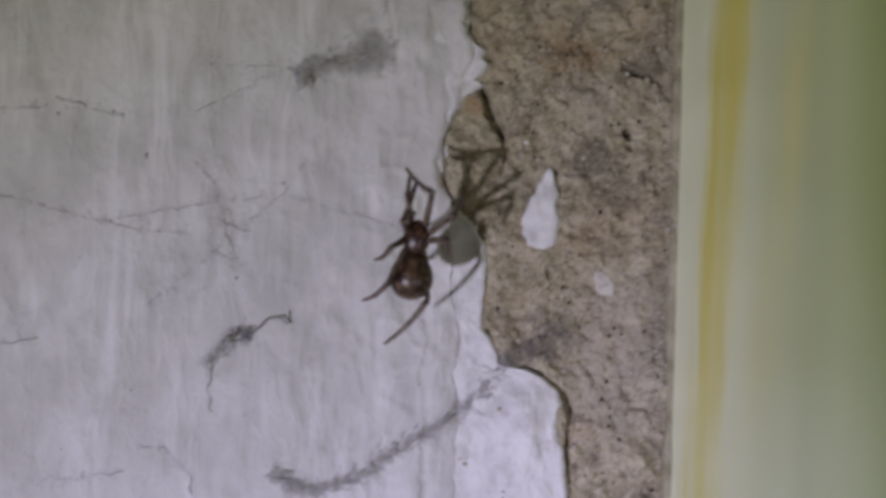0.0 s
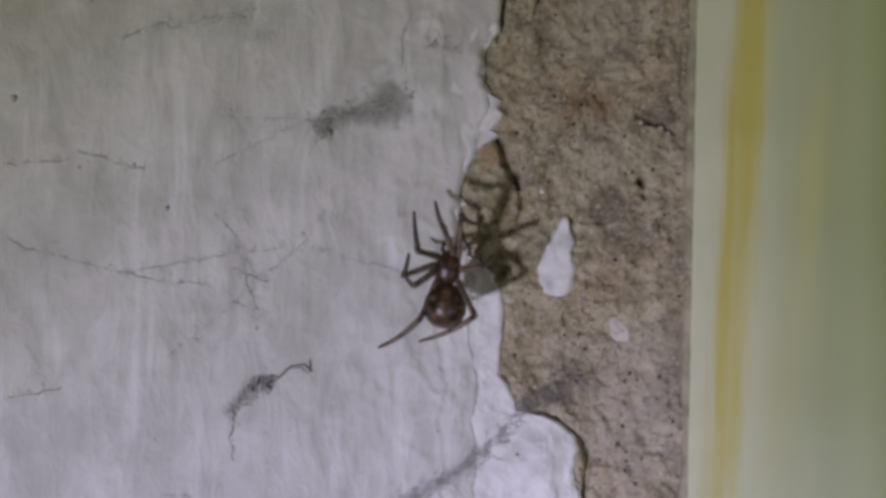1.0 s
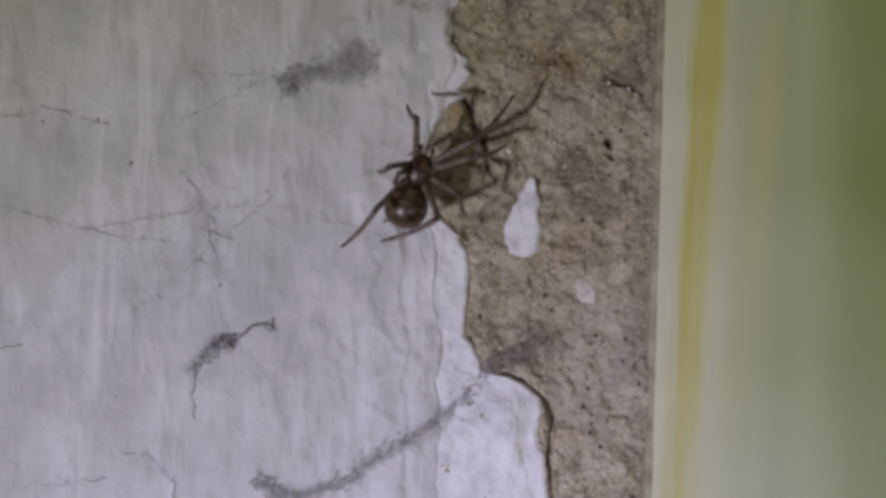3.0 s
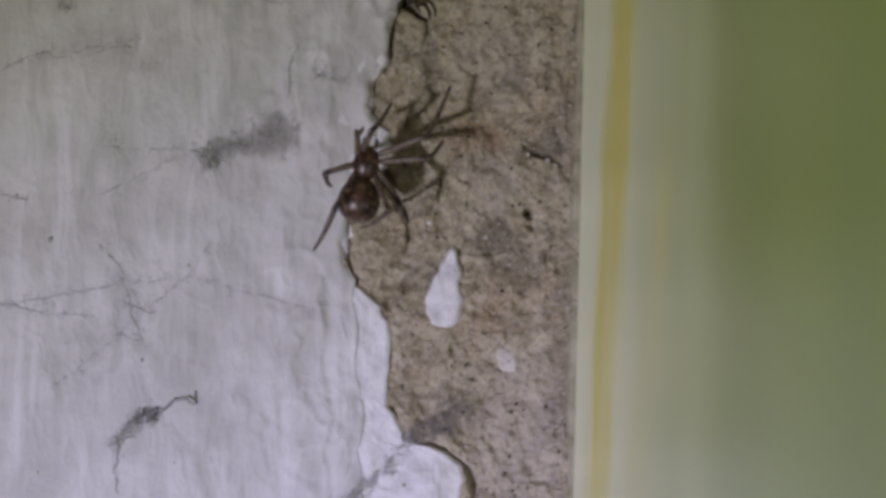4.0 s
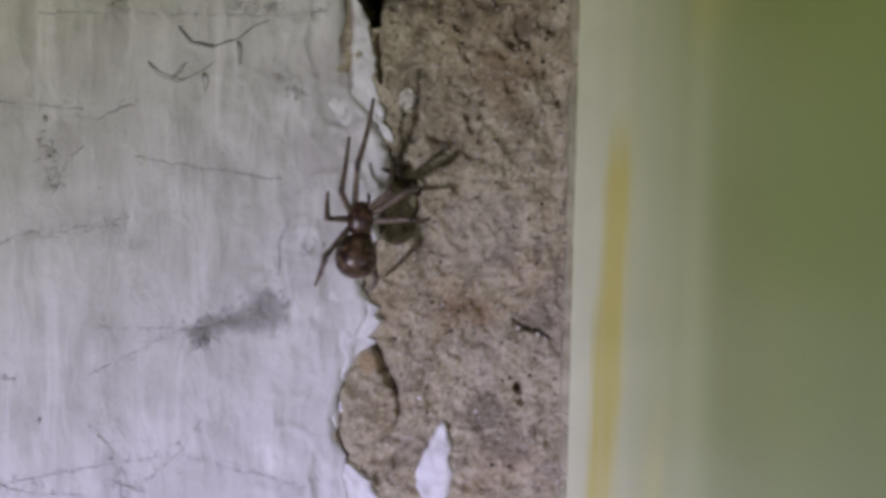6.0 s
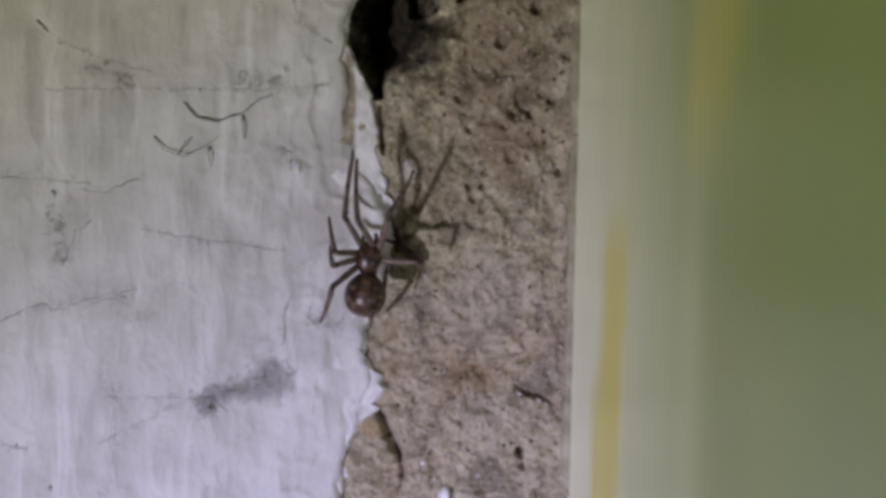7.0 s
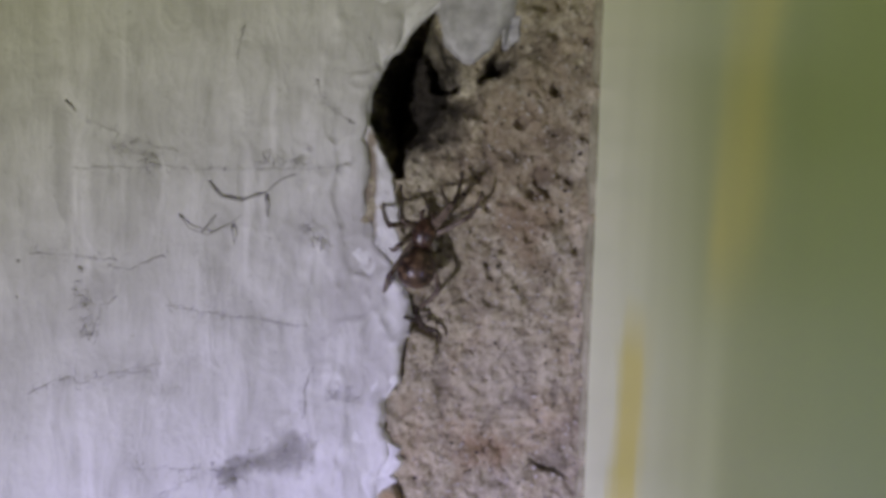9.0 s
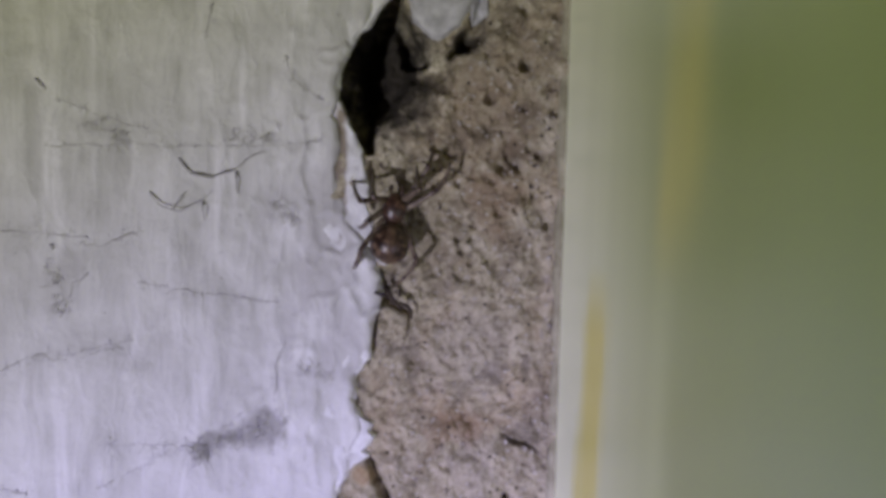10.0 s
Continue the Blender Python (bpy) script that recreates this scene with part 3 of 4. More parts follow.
splash("paint_splash", 6.2, 37.6, 5.8, 35.4, 0.8, 0.1, "small chalky pale paint spot on bare concrete", 421, 1.0, CHALK)
splash("paint_splash", -0.4, 9.4, 1.5, 9.8, 0.6, 0.12, "thin white paint smear on the loose concrete flake", 431, 0.8)
splash("paint_splash", 6.8, 10.3, 7.2, 10.1, 0.22, 0.2, "tiny white paint fleck on bare concrete", 441, 1.0)
splash("plaster_crumb", 3.0, 36.4, 3.6, 34.2, 0.85, 0.5, "white plaster crumb at the broken coat edge", 451, 1.0)
splash("plaster_crumb", 3.6, 34.4, 4.8, 32.6, 0.5, 0.4, "white plaster crumb at the broken coat edge", 461, 1.0)
splash("plaster_lump", 10.4, 63.0, 9.3, 52.9, 3.9, 1.1, "pale grey plaster lump on bare concrete over the cavity", 481, 1.0, GREY_PLASTER)
splash("plaster_crumb", 13.9, 57.4, 12.7, 54.4, 0.8, 0.5, "pale grey plaster crumb beside a hole in the concrete", 491, 1.0, GREY_PLASTER)


# ---- hairline cracks, threads and dust on the white paint ----
def paint_y(x, z):
    return float(-0.62 + paint_relief(np.array([x]), np.array([z]))[0])


def trail(points, step, wander, rng):
    """Points along a broken line at even steps, with a wandering course."""
    out = []
    for (x0, z0), (x1, z1) in zip(points, points[1:]):
        n = max(1, int(math.hypot(x1 - x0, z1 - z0) / step))
        out += [(x0 + (x1 - x0) * k / n, z0 + (z1 - z0) * k / n) for k in range(n)]
    out.append(points[-1])
    return [(x + rng.gauss(0, wander), z + rng.gauss(0, wander)) for x, z in out]


HAIRLINES = [
    [(-39.5, 6.5), (-37.8, 5.3), (-36.1, 5.2), (-34.6, 4.6), (-29.8, 3.4), (-25.9, 2.6), (-22.2, 2.2)],
    [(-39.5, 12.7), (-36.5, 12.9), (-33.9, 13.0)], [(-33.1, 13.7), (-31.2, 13.3), (-28.8, 12.5), (-27.3, 12.1)],
    [(-21.2, 8.3), (-19.5, 6.3), (-18.1, 3.2)], [(-19.8, 3.7), (-18.1, 2.9), (-16.9, 2.5)],
    [(-20.3, -8.7), (-19.5, -8.2), (-18.9, -7.0), (-18.1, -6.4)], [(-19.8, -8.7), (-20.1, -11.1), (-19.9, -13.0)],
    [(-25.9, -16.0), (-23.8, -16.1), (-22.8, -17.3), (-21.6, -18.3), (-21.6, -19.9)], [(-17.9, -0.2), (-20.0, 0.8)],
    [(-39.5, -7.6), (-37.1, -7.1), (-34.9, -6.7)],
]
MORE_HAIRLINES = [
    [(-24.3, 47.5), (-22.6, 47.1), (-20.1, 45.9), (-16.2, 44.9)], [(-25.1, 43.4), (-17.2, 43.5), (-12.0, 43.4), (-4.3, 43.5), (-0.8, 43.9)],
    [(-29.2, 35.9), (-24.8, 35.6), (-21.8, 35.2)], [(-22.3, 34.7), (-20.3, 34.6), (-18.6, 35.3), (-17.3, 35.7)],
    [(-10.5, 56.2), (-10.7, 54.7), (-11.0, 53.2)], [(-24.2, 28.1), (-23.6, 29.1), (-22.9, 31.3), (-21.6, 32.1)],
    [(-29.5, 23.3), (-27.2, 24.6), (-25.5, 24.9), (-25.2, 24.3), (-23.6, 24.3)], [(-21.5, 24.9), (-20.5, 25.2), (-18.7, 25.5)],
    [(-5.2, 21.1), (-5.1, 23.7), (-4.4, 25.7)], [(-17.4, 31.3), (-13.9, 30.6), (-4.9, 29.3)], [(-4.0, 51.3), (-3.5, 49.3), (-0.8, 47.6)],
    [(-19.1, 4.6), (-18.7, 2.4), (-17.7, -0.1)], [(-20.3, 16.7), (-11.8, 16.5)], [(-34.2, -18.8), (-28.4, -18.3), (-27.4, -18.1)],
    [(-30.0, 3.2), (-25.6, 3.8), (-20.0, 4.9), (-15.6, 5.4)], [(-13.4, 5.5), (-8.2, 4.0), (-2.9, 2.6)], [(-21.3, 12.6), (-16.9, 14.8), (-12.5, 16.8)],
    [(-25.4, -3.9), (-21.1, -0.6), (-17.6, 2.7), (-13.7, 5.9), (-12.0, 8.4)], [(-19.4, 1.4), (-17.2, -0.4)], [(-24.1, 24.7), (-21.2, 25.4), (-17.8, 26.1)],
]


def build_hairlines(paint_wall):
    rng = random.Random(7)
    for n, points in enumerate(HAIRLINES + MORE_HAIRLINES):
        faint = n in (9, 11, 19, 20, 22, 23) or n > 23
        bm = bmesh.new()
        line = trail(points, 0.4, 0.08, rng)
        size = rng.uniform(0.03, 0.045) if faint else rng.uniform(0.045, 0.075)
        wear = [abs(float(v)) for v in 2.2 * fbm(np.arange(len(line)) * 0.4, np.full(len(line), 3.0 * n), 1.8, 500 + n, 3)]
        tube(bm, [(x, paint_y(x, z) + 0.01, z) for x, z in line], [size * (0.4 + 1.3 * min(1, w)) for w in wear], 4)
        for x, z in line:
            if rng.random() < 0.07:
                a = rng.uniform(0, 6.28)
                tip = [(x + d * math.cos(a), z + d * math.sin(a)) for d in (0, 0.25, 0.55)]
                tube(bm, [(u, paint_y(u, v), v) for u, v in tip], [0.045, 0.03, 0.015], 4)
        part("crack", bm, FAINT_LINE if n > 23 else PALE_FIBRE if faint else CRACKED, paint_wall)


wall_paint = bpy.data.objects["wall_paint"]
build_hairlines(wall_paint)


def fibre(name, points, radius, mat, label, lift, seed, group=""):
    """A stray fibre that stands a little off the paint."""
    rng = random.Random(seed)
    bm = bmesh.new()
    for line in points:
        path = trail(line, 0.5, 0.03, rng)
        n = len(path)
        tube(bm, [(x, paint_y(x, z) - 0.05 - lift * math.sin(math.pi * k / (n - 1)), z) for k, (x, z) in enumerate(path)],
             [radius * (1 - 0.65 * k / (n - 1)) * rng.uniform(0.7, 1.25) for k in range(n)], 5)
    return tagged(new(name, mesh_of(name, bm, mat)), label, name.split("_")[1], group)


fibre("stray_fibre", [[(-13.5, 42.3), (-12.4, 41.0), (-10.6, 40.6), (-8.6, 41.3), (-7.2, 42.5), (-5.9, 43.0)], [(-8.5, 41.2), (-8.4, 39.2)]], 0.12, FIBRE,
      "curved dark forked fibre on white paint", 0.4, 1)
# a paler, offset repeat of the forked shape above
fibre("stray_fibre", [[(-16.2, 39.4), (-15.2, 38.2), (-13.6, 37.6), (-11.7, 38.5), (-10.6, 39.4)], [(-11.5, 38.5), (-11.4, 36.8)], [(-14.2, 37.8), (-12.9, 39.4)]], 0.085, PALE_FIBRE,
      "faint grey forked line on white paint", 0.6, 2)
fibre("stray_fibre", [[(-16.6, -6.6), (-15.2, -5.1), (-14.0, -4.9), (-13.3, -5.5), (-13.2, -4.3)]], 0.14, FIBRE, "thin curled dark fibre on white paint", 0.5, 3)
fibre("stray_fibre", [[(-25.9, 49.3), (-25.0, 48.3)]], 0.1, PALE_FIBRE, "short grey fibre on white paint", 0.2, 4)

fibre("dead_insect", [[(5.5, 29.3), (5.0, 30.2), (4.8, 31.4)], [(5.3, 29.9), (4.5, 30.0), (3.7, 30.3)], [(4.7, 30.8), (5.3, 29.8), (6.0, 29.0), (6.3, 28.6)], [(5.9, 29.3), (6.7, 29.1), (7.1, 28.5), (7.0, 27.9)]],
      0.3, DARK_DEBRIS, "small dark dead insect caught in the wall crack", 0.1, 5)


def tangle(name, course, width, count, length, radius, mat, label, seed, along=0.5, lift=0.5):
    """Dusty cobweb: many short curled threads round a course. width: half width at the course's ends and middle."""
    rng = random.Random(seed)
    bm = bmesh.new()
    for _ in range(count):
        s = rng.random() * (len(course) - 1)
        k = min(int(s), len(course) - 2)
        (x0, z0), (x1, z1) = course[k], course[k + 1]
        f = s - k
        w = np.interp(s / (len(course) - 1), np.linspace(0, 1, len(width)), width)
        n = math.hypot(x1 - x0, z1 - z0)
        off = max(-1.3, min(1.3, rng.gauss(0, 0.55))) * w
        x, z = x0 + (x1 - x0) * f - (z1 - z0) / n * off, z0 + (z1 - z0) * f + (x1 - x0) / n * off
        a = math.atan2(z1 - z0, x1 - x0) + rng.gauss(0, 1.6 * (1 - along))
        d = length * rng.uniform(0.4, 1.3)
        h = rng.random() * lift
        run = []
        for j in range(4):
            run.append((x, paint_y(x, z) - 0.04 - h if x < 2 else -0.45 - h * 0.6, z))
            x, z = x + d / 3 * math.cos(a), z + d / 3 * math.sin(a)
            a += rng.gauss(0, 0.6)
        tube(bm, run, [radius * rng.uniform(0.5, 1.4) for _ in run], 3)
    return tagged(new(name, mesh_of(name, bm, mat)), label, "cobweb", kind="stuff")


tangle("dust_web", [(-12.8, 16.3), (-10.5, 16.7), (-8.5, 17.4), (-6.4, 18.0), (-4.2, 18.2)], [0.5, 0.9, 1.3, 1.9, 1.4], 200, 0.8, 0.022, DUST,
       "clump of grey dusty cobweb on white paint", 11, 0.35, 0.5)
tangle("dust_web", [(-13.0, 15.9), (-11.6, 16.0), (-12.2, 14.9)], [0.4, 0.5, 0.3], 60, 0.8, 0.04, DUST, "wisp of grey cobweb below the dust clump", 12, 0.3)
tangle("dust_web", [(-14.3, -19.2), (-10.9, -19.6), (-7.0, -18.4), (-4.1, -16.2), (-0.3, -14.1), (3.1, -11.5), (5.5, -8.9)], [0.6, 0.42, 0.35, 0.4, 0.55, 0.85], 520, 1.4, 0.022,
       DUST, "long grey dusty cobweb strand across plaster", 13, 0.85, 0.35)
tangle("dust_web", [(4.6, -9.6), (6.4, -8.2), (8.4, -6.9), (11.0, -5.8)], [0.8, 1.3, 1.2, 0.7], 170, 1.1, 0.028, GREY_WEB, "grey dusty cobweb spread over bare concrete", 14, 0.6, 0.3)
tangle("dust_web", [(-18.6, -6.9), (-17.4, -6.4), (-16.7, -6.3)], [0.35, 0.5, 0.25], 46, 0.7, 0.055, FIBRE, "small dark tuft of cobweb on white paint", 15, 0.3)
tangle("dust_web", [(-20.6, -9.2), (-19.3, -8.0), (-18.2, -7.0)], [0.4, 0.5, 0.3], 50, 0.8, 0.04, DUST, "thin grey cobweb wisp on white paint", 16, 0.4)
tangle("dust_web", [(-15.2, -19.0), (-14.0, -18.2), (-13.0, -19.2)], [0.5, 0.6, 0.4], 50, 0.8, 0.045, DUST, "small grey tuft of cobweb on white paint", 17, 0.3)
tangle("dust_web", [(-25.6, 33.2), (-24.4, 31.6), (-25.2, 29.2), (-23.5, 28.6)], [0.7, 0.9, 0.6], 40, 0.9, 0.026, DUST, "thin grey cobweb wisp on white paint", 18, 0.3)
tangle("dust_web", [(-22.4, 45.2), (-19.8, 45.0), (-18.4, 43.8)], [0.6, 0.8, 0.5], 40, 0.9, 0.026, DUST, "thin grey cobweb wisp on white paint", 19, 0.4)
tangle("dust_web", [(-4.4, 44.8), (-6.8, 44.3), (-9.0, 44.0)], [0.6, 0.7, 0.3], 36, 1.0, 0.026, DUST, "thin grey cobweb wisp on white paint", 20, 0.5)
tangle("dust_web", [(-5.6, 38.6), (-4.2, 37.6), (-3.6, 36.4)], [0.5, 0.5, 0.3], 34, 0.9, 0.028, DUST, "thin grey cobweb wisp on white paint", 21, 0.5)
tangle("dust_web", [(-1.6, 23.6), (-3.2, 23.0), (-0.4, 22.8)], [0.5, 0.6, 0.4], 36, 0.8, 0.026, DUST, "thin grey cobweb wisp on white paint", 22, 0.5)


def build_dust_film():
    """Fine dusty threads that cling along the hairlines, uncountable."""
    rng = random.Random(41)
    bm = bmesh.new()
    for points in HAIRLINES + MORE_HAIRLINES:
        for x, z in trail(points, 0.22, 0.26, rng):
            a = rng.uniform(0, 6.28)
            run = []
            for _ in range(3):
                run.append((x, paint_y(x, z) - 0.02, z))
                x, z, a = x + 0.28 * math.cos(a), z + 0.28 * math.sin(a), a + rng.gauss(0, 0.8)
            tube(bm, run, [rng.uniform(0.009, 0.024) for _ in run], 3)
    tagged(new("dust_film", mesh_of("dust_film", bm, PALE_DUST)), "fine grey dust clinging along hairlines on white paint", "dust", kind="stuff")


build_dust_film()


def build_specks():
    """Dirt specks on the paint: the larger ones that show, and a fine scatter."""
    rng = random.Random(23)
    spots = [(0.6, 55.1, 0.2), (-12.1, 43.4, 0.2), (-4.0, 51.3, 0.25), (-24.5, 31.3, 0.3), (-25.4, 32.6, 0.3), (-24.8, 34.5, 0.3), (-30.2, 35.2, 0.22), (-30.4, 32.0, 0.25),
             (-19.9, 17.3, 0.12), (-13.8, 6.6, 0.14), (-17.8, -1.6, 0.24), (-38.5, 18.4, 0.4), (-25.4, 8.8, 0.3), (-26.7, -11.1, 0.15), (-33.0, 12.4, 0.25), (-28.3, 12.5, 0.25)]
    spots += [(rng.uniform(-44, 0.2), rng.uniform(-26, 66), 0.03 + 0.09 * rng.random() ** 3) for _ in range(170)]
    bm = bmesh.new()
    for x, z, r in spots:
        m = Matrix.Translation(Vector((x, paint_y(x, z) - 0.01, z)) * MM) @ Matrix.Diagonal((1, 0.35, rng.uniform(0.6, 1.5), 1)) @ pose(0, 0, 0, 0, rng.uniform(0, 180), 0)
        r *= 0.75
        made = bmesh.ops.create_icosphere(bm, subdivisions=1, radius=r * MM, matrix=m)
        for v in made["verts"]:
            v.co += Vector((rng.gauss(0, 0.25), 0, rng.gauss(0, 0.25))) * r * MM
    tagged(new("dirt_specks", mesh_of("dirt_specks", bm, CRACKED)), "scattered dark dirt specks on old white paint", "dirt", kind="stuff")


build_specks()


def build_grit():
    """Grains of sand that stand out of the concrete, pale and dark."""
    rng = random.Random(31)
    for name, mat, count, label in (("sand_grains", SAND, 2300, "pale sand grains set in bare concrete"), ("dark_grains", DARK_DEBRIS, 480, "dark grains set in bare concrete")):
        bm = bmesh.new()
        places = [(rng.uniform(4.5, 20.3), rng.uniform(-24, 64)) for _ in range(count)]
        deep = concrete_depth(np.array([p[0] for p in places]), np.array([p[1] for p in places]))
        for (x, z), d in zip(places, deep):
            if d > 0.9 or math.hypot((x - 8.5) / 2.6, (z - 4.5) / 4.6) < 1 or math.hypot((x - 5.5) / 5.5, (z - 50) / 7.5) < 1:
                continue
            r = 0.06 + 0.16 * rng.random() ** 2.5
            m = Matrix.Translation(Vector((x, d - 0.02, z)) * MM) @ pose(0, 0, 0, rng.uniform(0, 180), rng.uniform(0, 180), 0) @ Matrix.Diagonal((1, rng.uniform(0.5, 0.9), rng.uniform(0.6, 1.4), 1))
            bmesh.ops.create_icosphere(bm, subdivisions=1, radius=r * MM, matrix=m)
        tagged(new(name, mesh_of(name, bm, mat, False)), label, "grit", kind="stuff")


SAND = make_plain("sand_grain", (0.34, 0.3, 0.24), (0.62, 0.58, 0.52), 1.5, 0.6, 0.4)
build_grit()


# ---- the spider ----
def make_spider_skin(name, dark, mid, pale, rough, band):
    m, t, b = material(name, rough, 0.5)
    v = coords(t)
    n, fine = noise_tex(t, v, 1.8, 5, 0.65, 0.6), noise_tex(t, v, 5.0, 3)
    c = ramp(t, n, [(0.4, dark), (0.52, mid), (0.64, pale)])
    if band:
        s = t.nodes.new("ShaderNodeSeparateXYZ")
        t.links.new(v, s.inputs[0])
        away = calc(t, "ADD", calc(t, "ABSOLUTE", s.outputs["X"]), calc(t, "MULTIPLY", calc(t, "SUBTRACT", n, 0.5), 1.2))
        c = mix(t, ramp(t, calc(t, "DIVIDE", away, 2.0), [(0.12, 0.35), (0.26, 0.0)]), c, pale)
    t.links.new(c, b.inputs["Base Color"])
    bump(t, b, calc(t, "ADD", n, calc(t, "MULTIPLY", fine, 0.5)), 0.35, 0.08)
    return m


BELLY = make_spider_skin("spider_abdomen", (0.012, 0.006, 0.005), (0.05, 0.026, 0.015), (0.17, 0.11, 0.065), 0.32, True)
BACK = make_spider_skin("spider_back", (0.02, 0.009, 0.007), (0.06, 0.03, 0.017), (0.145, 0.08, 0.05), 0.34, False)
LEG = make_spider_skin("spider_leg", (0.095, 0.07, 0.05), (0.16, 0.12, 0.087), (0.26, 0.2, 0.15), 0.45, False)
JOINT = make_spider_skin("spider_joint", (0.04, 0.025, 0.018), (0.075, 0.046, 0.034), (0.12, 0.075, 0.056), 0.4, False)


def ball(rx, ry, rz, shape=None, at=(0, 0, 0)):
    bm = bmesh.new()
    bmesh.ops.create_uvsphere(bm, u_segments=28, v_segments=20, radius=1)
    for v in bm.verts:
        p = Vector((v.co.x, v.co.y, v.co.z))
        k = shape(p) if shape else 1
        v.co = (Vector((p.x * rx * k, p.y * ry * k, p.z * rz)) + Vector(at)) * MM
    return bm


def limb(name, length, radii, dark, parent, curve=0.0):
    """A leg piece along its own z, with darker joints. radii along the length; dark: shares of the length that are dark."""
    bm = bmesh.new()
    n = 14
    share = [k / n for k in range(n + 1)]
    rad = [float(r) for r in np.interp(share, np.linspace(0, 1, len(radii)), radii)]
    tube(bm, [(0, -curve * math.sin(math.pi * s), s * length) for s in share], rad, 8)
    ob = part(name, bm, LEG, parent)
    ob.data.materials.append(JOINT)
    for p in ob.data.polygons:
        z = p.center.z / MM / length
        p.material_index = int(any(a <= z <= b for a, b in dark))
    return ob


def build_spider():
    spider = tagged(new("spider"), "small glossy red-brown spider with a round abdomen and thin banded legs", "spider")
    part("abdomen", ball(1.74, 1.56, 1.88, lambda p: 1 + 0.07 * -p.z, (0, -0.15, -3.05)), BELLY, spider, "round glossy dark brown abdomen")
    part("cephalothorax", ball(1.08, 0.8, 1.46, lambda p: 1 - 0.22 * max(0, p.z) ** 2), BACK, spider, "dark red-brown front body")
    part("waist", ball(0.34, 0.32, 0.5, None, (0, 0.05, -1.35)), JOINT, spider)
    for side in (-1, 1):
        bm = bmesh.new()
        tube(bm, [(side * 0.35, 0.1, 1.0), (side * 0.55, -0.1, 1.5), (side * 0.5, 0.1, 1.95), (side * 0.42, 0.3, 2.1)], [0.15, 0.16, 0.17, 0.08], 7)
        part("pedipalp", bm, JOINT, spider)
    return spider


# seconds, x, y, z, lean of the body
BODY = [
    (0, -2.24, -8.3, 1.75, 7.3),
    (0.5, -1.04, -7.2, 3.37, 10.7),
    (1, -1.25, -7.5, 3.63, 4.8),
    (1.5, -1.09, -8.0, 4.47, 6.9),
    (2, -1.19, -7.9, 5.56, 15.3),
    (2.2, -1.36, -8.00, 5.66, 25.00),
    (3.3, 0.06, -7.00, 9.92, 13.00),
    (3.5, 0.61, -6.9, 11.58, 9.6),
    (4, 1.75, -6.9, 14.92, 11.1),
    (4.5, 1.86, -5.4, 17.83, 11.4),
    (5, 1.79, -6.0, 19.05, 10.5),
    (5.5, 2.27, -5.5, 22.26, 4.6),
    (6, 2.04, -6.8, 25.9, 6.0),
    (7.5, 2.84, -5.6, 30.62, 3.2),
    (8, 3.62, -3.2, 33.57, -2.0),
    (8.5, 5.29, -3.0, 35.65, 7.8),
    (9, 5.47, -2.8, 37.82, 11.8),
    (9.5, 5.66, -2.6, 38.01, 4.3),
    (10, 5.60, -2.6, 37.87, 7.6),
]
LEG_L1 = [
    (0, -0.99, 3.12, -1.26, 5.11),
    (0.5, -1.16, 0.58, -1.53, 1.64),
    (1, -2.44, 1.18, -3.14, 4.34),
    (1.5, -2.89, 2.09, -6.05, 4.45),
    (2, -0.85, 1.97, -2.86, 4.24),
    (2.2, -0.78, 3.10, -1.30, 4.63),
    (3.3, -1.53, 3.63, -3.23, 5.68),
    (3.5, -1.00, 3.09, -0.11, 8.13),
    (4, 0.11, 2.36, 1.02, 5.37),
    (4.5, -1.10, 0.76, -1.92, 2.27),
    (5, -1.86, 3.64, -1.44, 7.18),
    (5.5, -1.10, 3.70, 0.14, 7.27),
    (6, -0.59, 4.37, 0.32, 11.46),
    (7.5, -2.70, 2.12, -3.47, 8.21),
    (8, -2.30, 1.27, -3.82, 2.29),
    (8.5, -3.13, 1.03, -3.18, 3.85),
    (9, -3.06, 0.20, -4.10, 1.78),
    (9.5, -2.83, 0.37, -3.83, 2.01),
    (10, -2.94, 0.35, -4.05, 1.95),
]
LEG_L2 = [
    (0, -1.12, 1.07, -0.56, 4.62),
    (0.5, -2.33, -1.01, -2.56, 1.83),
    (1, -3.51, -0.87, -3.33, 0.89),
    (1.5, -2.75, -1.10, -4.47, -1.62),
    (2, -1.81, -1.47, -2.91, -2.23),
    (2.2, -2.62, -1.87, -1.71, -2.95),
    (3.3, -1.94, -0.31, -3.87, -0.09),
    (3.5, -3.05, -0.39, -4.36, 0.54),
    (4, -1.07, 2.13, -0.92, 3.01),
    (4.5, -2.48, -1.30, -2.67, -2.78),
    (5, -3.16, 1.82, -3.58, 4.71),
    (5.5, -2.32, 2.42, -1.58, 5.56),
    (6, -1.64, 1.93, -1.40, 9.17),
    (7.5, -3.02, -0.01, -4.06, 1.48),
    (8, -3.04, 0.57, -4.96, 1.25),
    (8.5, -1.74, 1.73, -2.11, 3.65),
    (9, -2.10, 0.91, -2.54, 2.72),
    (9.5, -1.73, 0.84, -2.04, 3.04),
    (10, -1.92, 0.89, -2.31, 3.18),
]
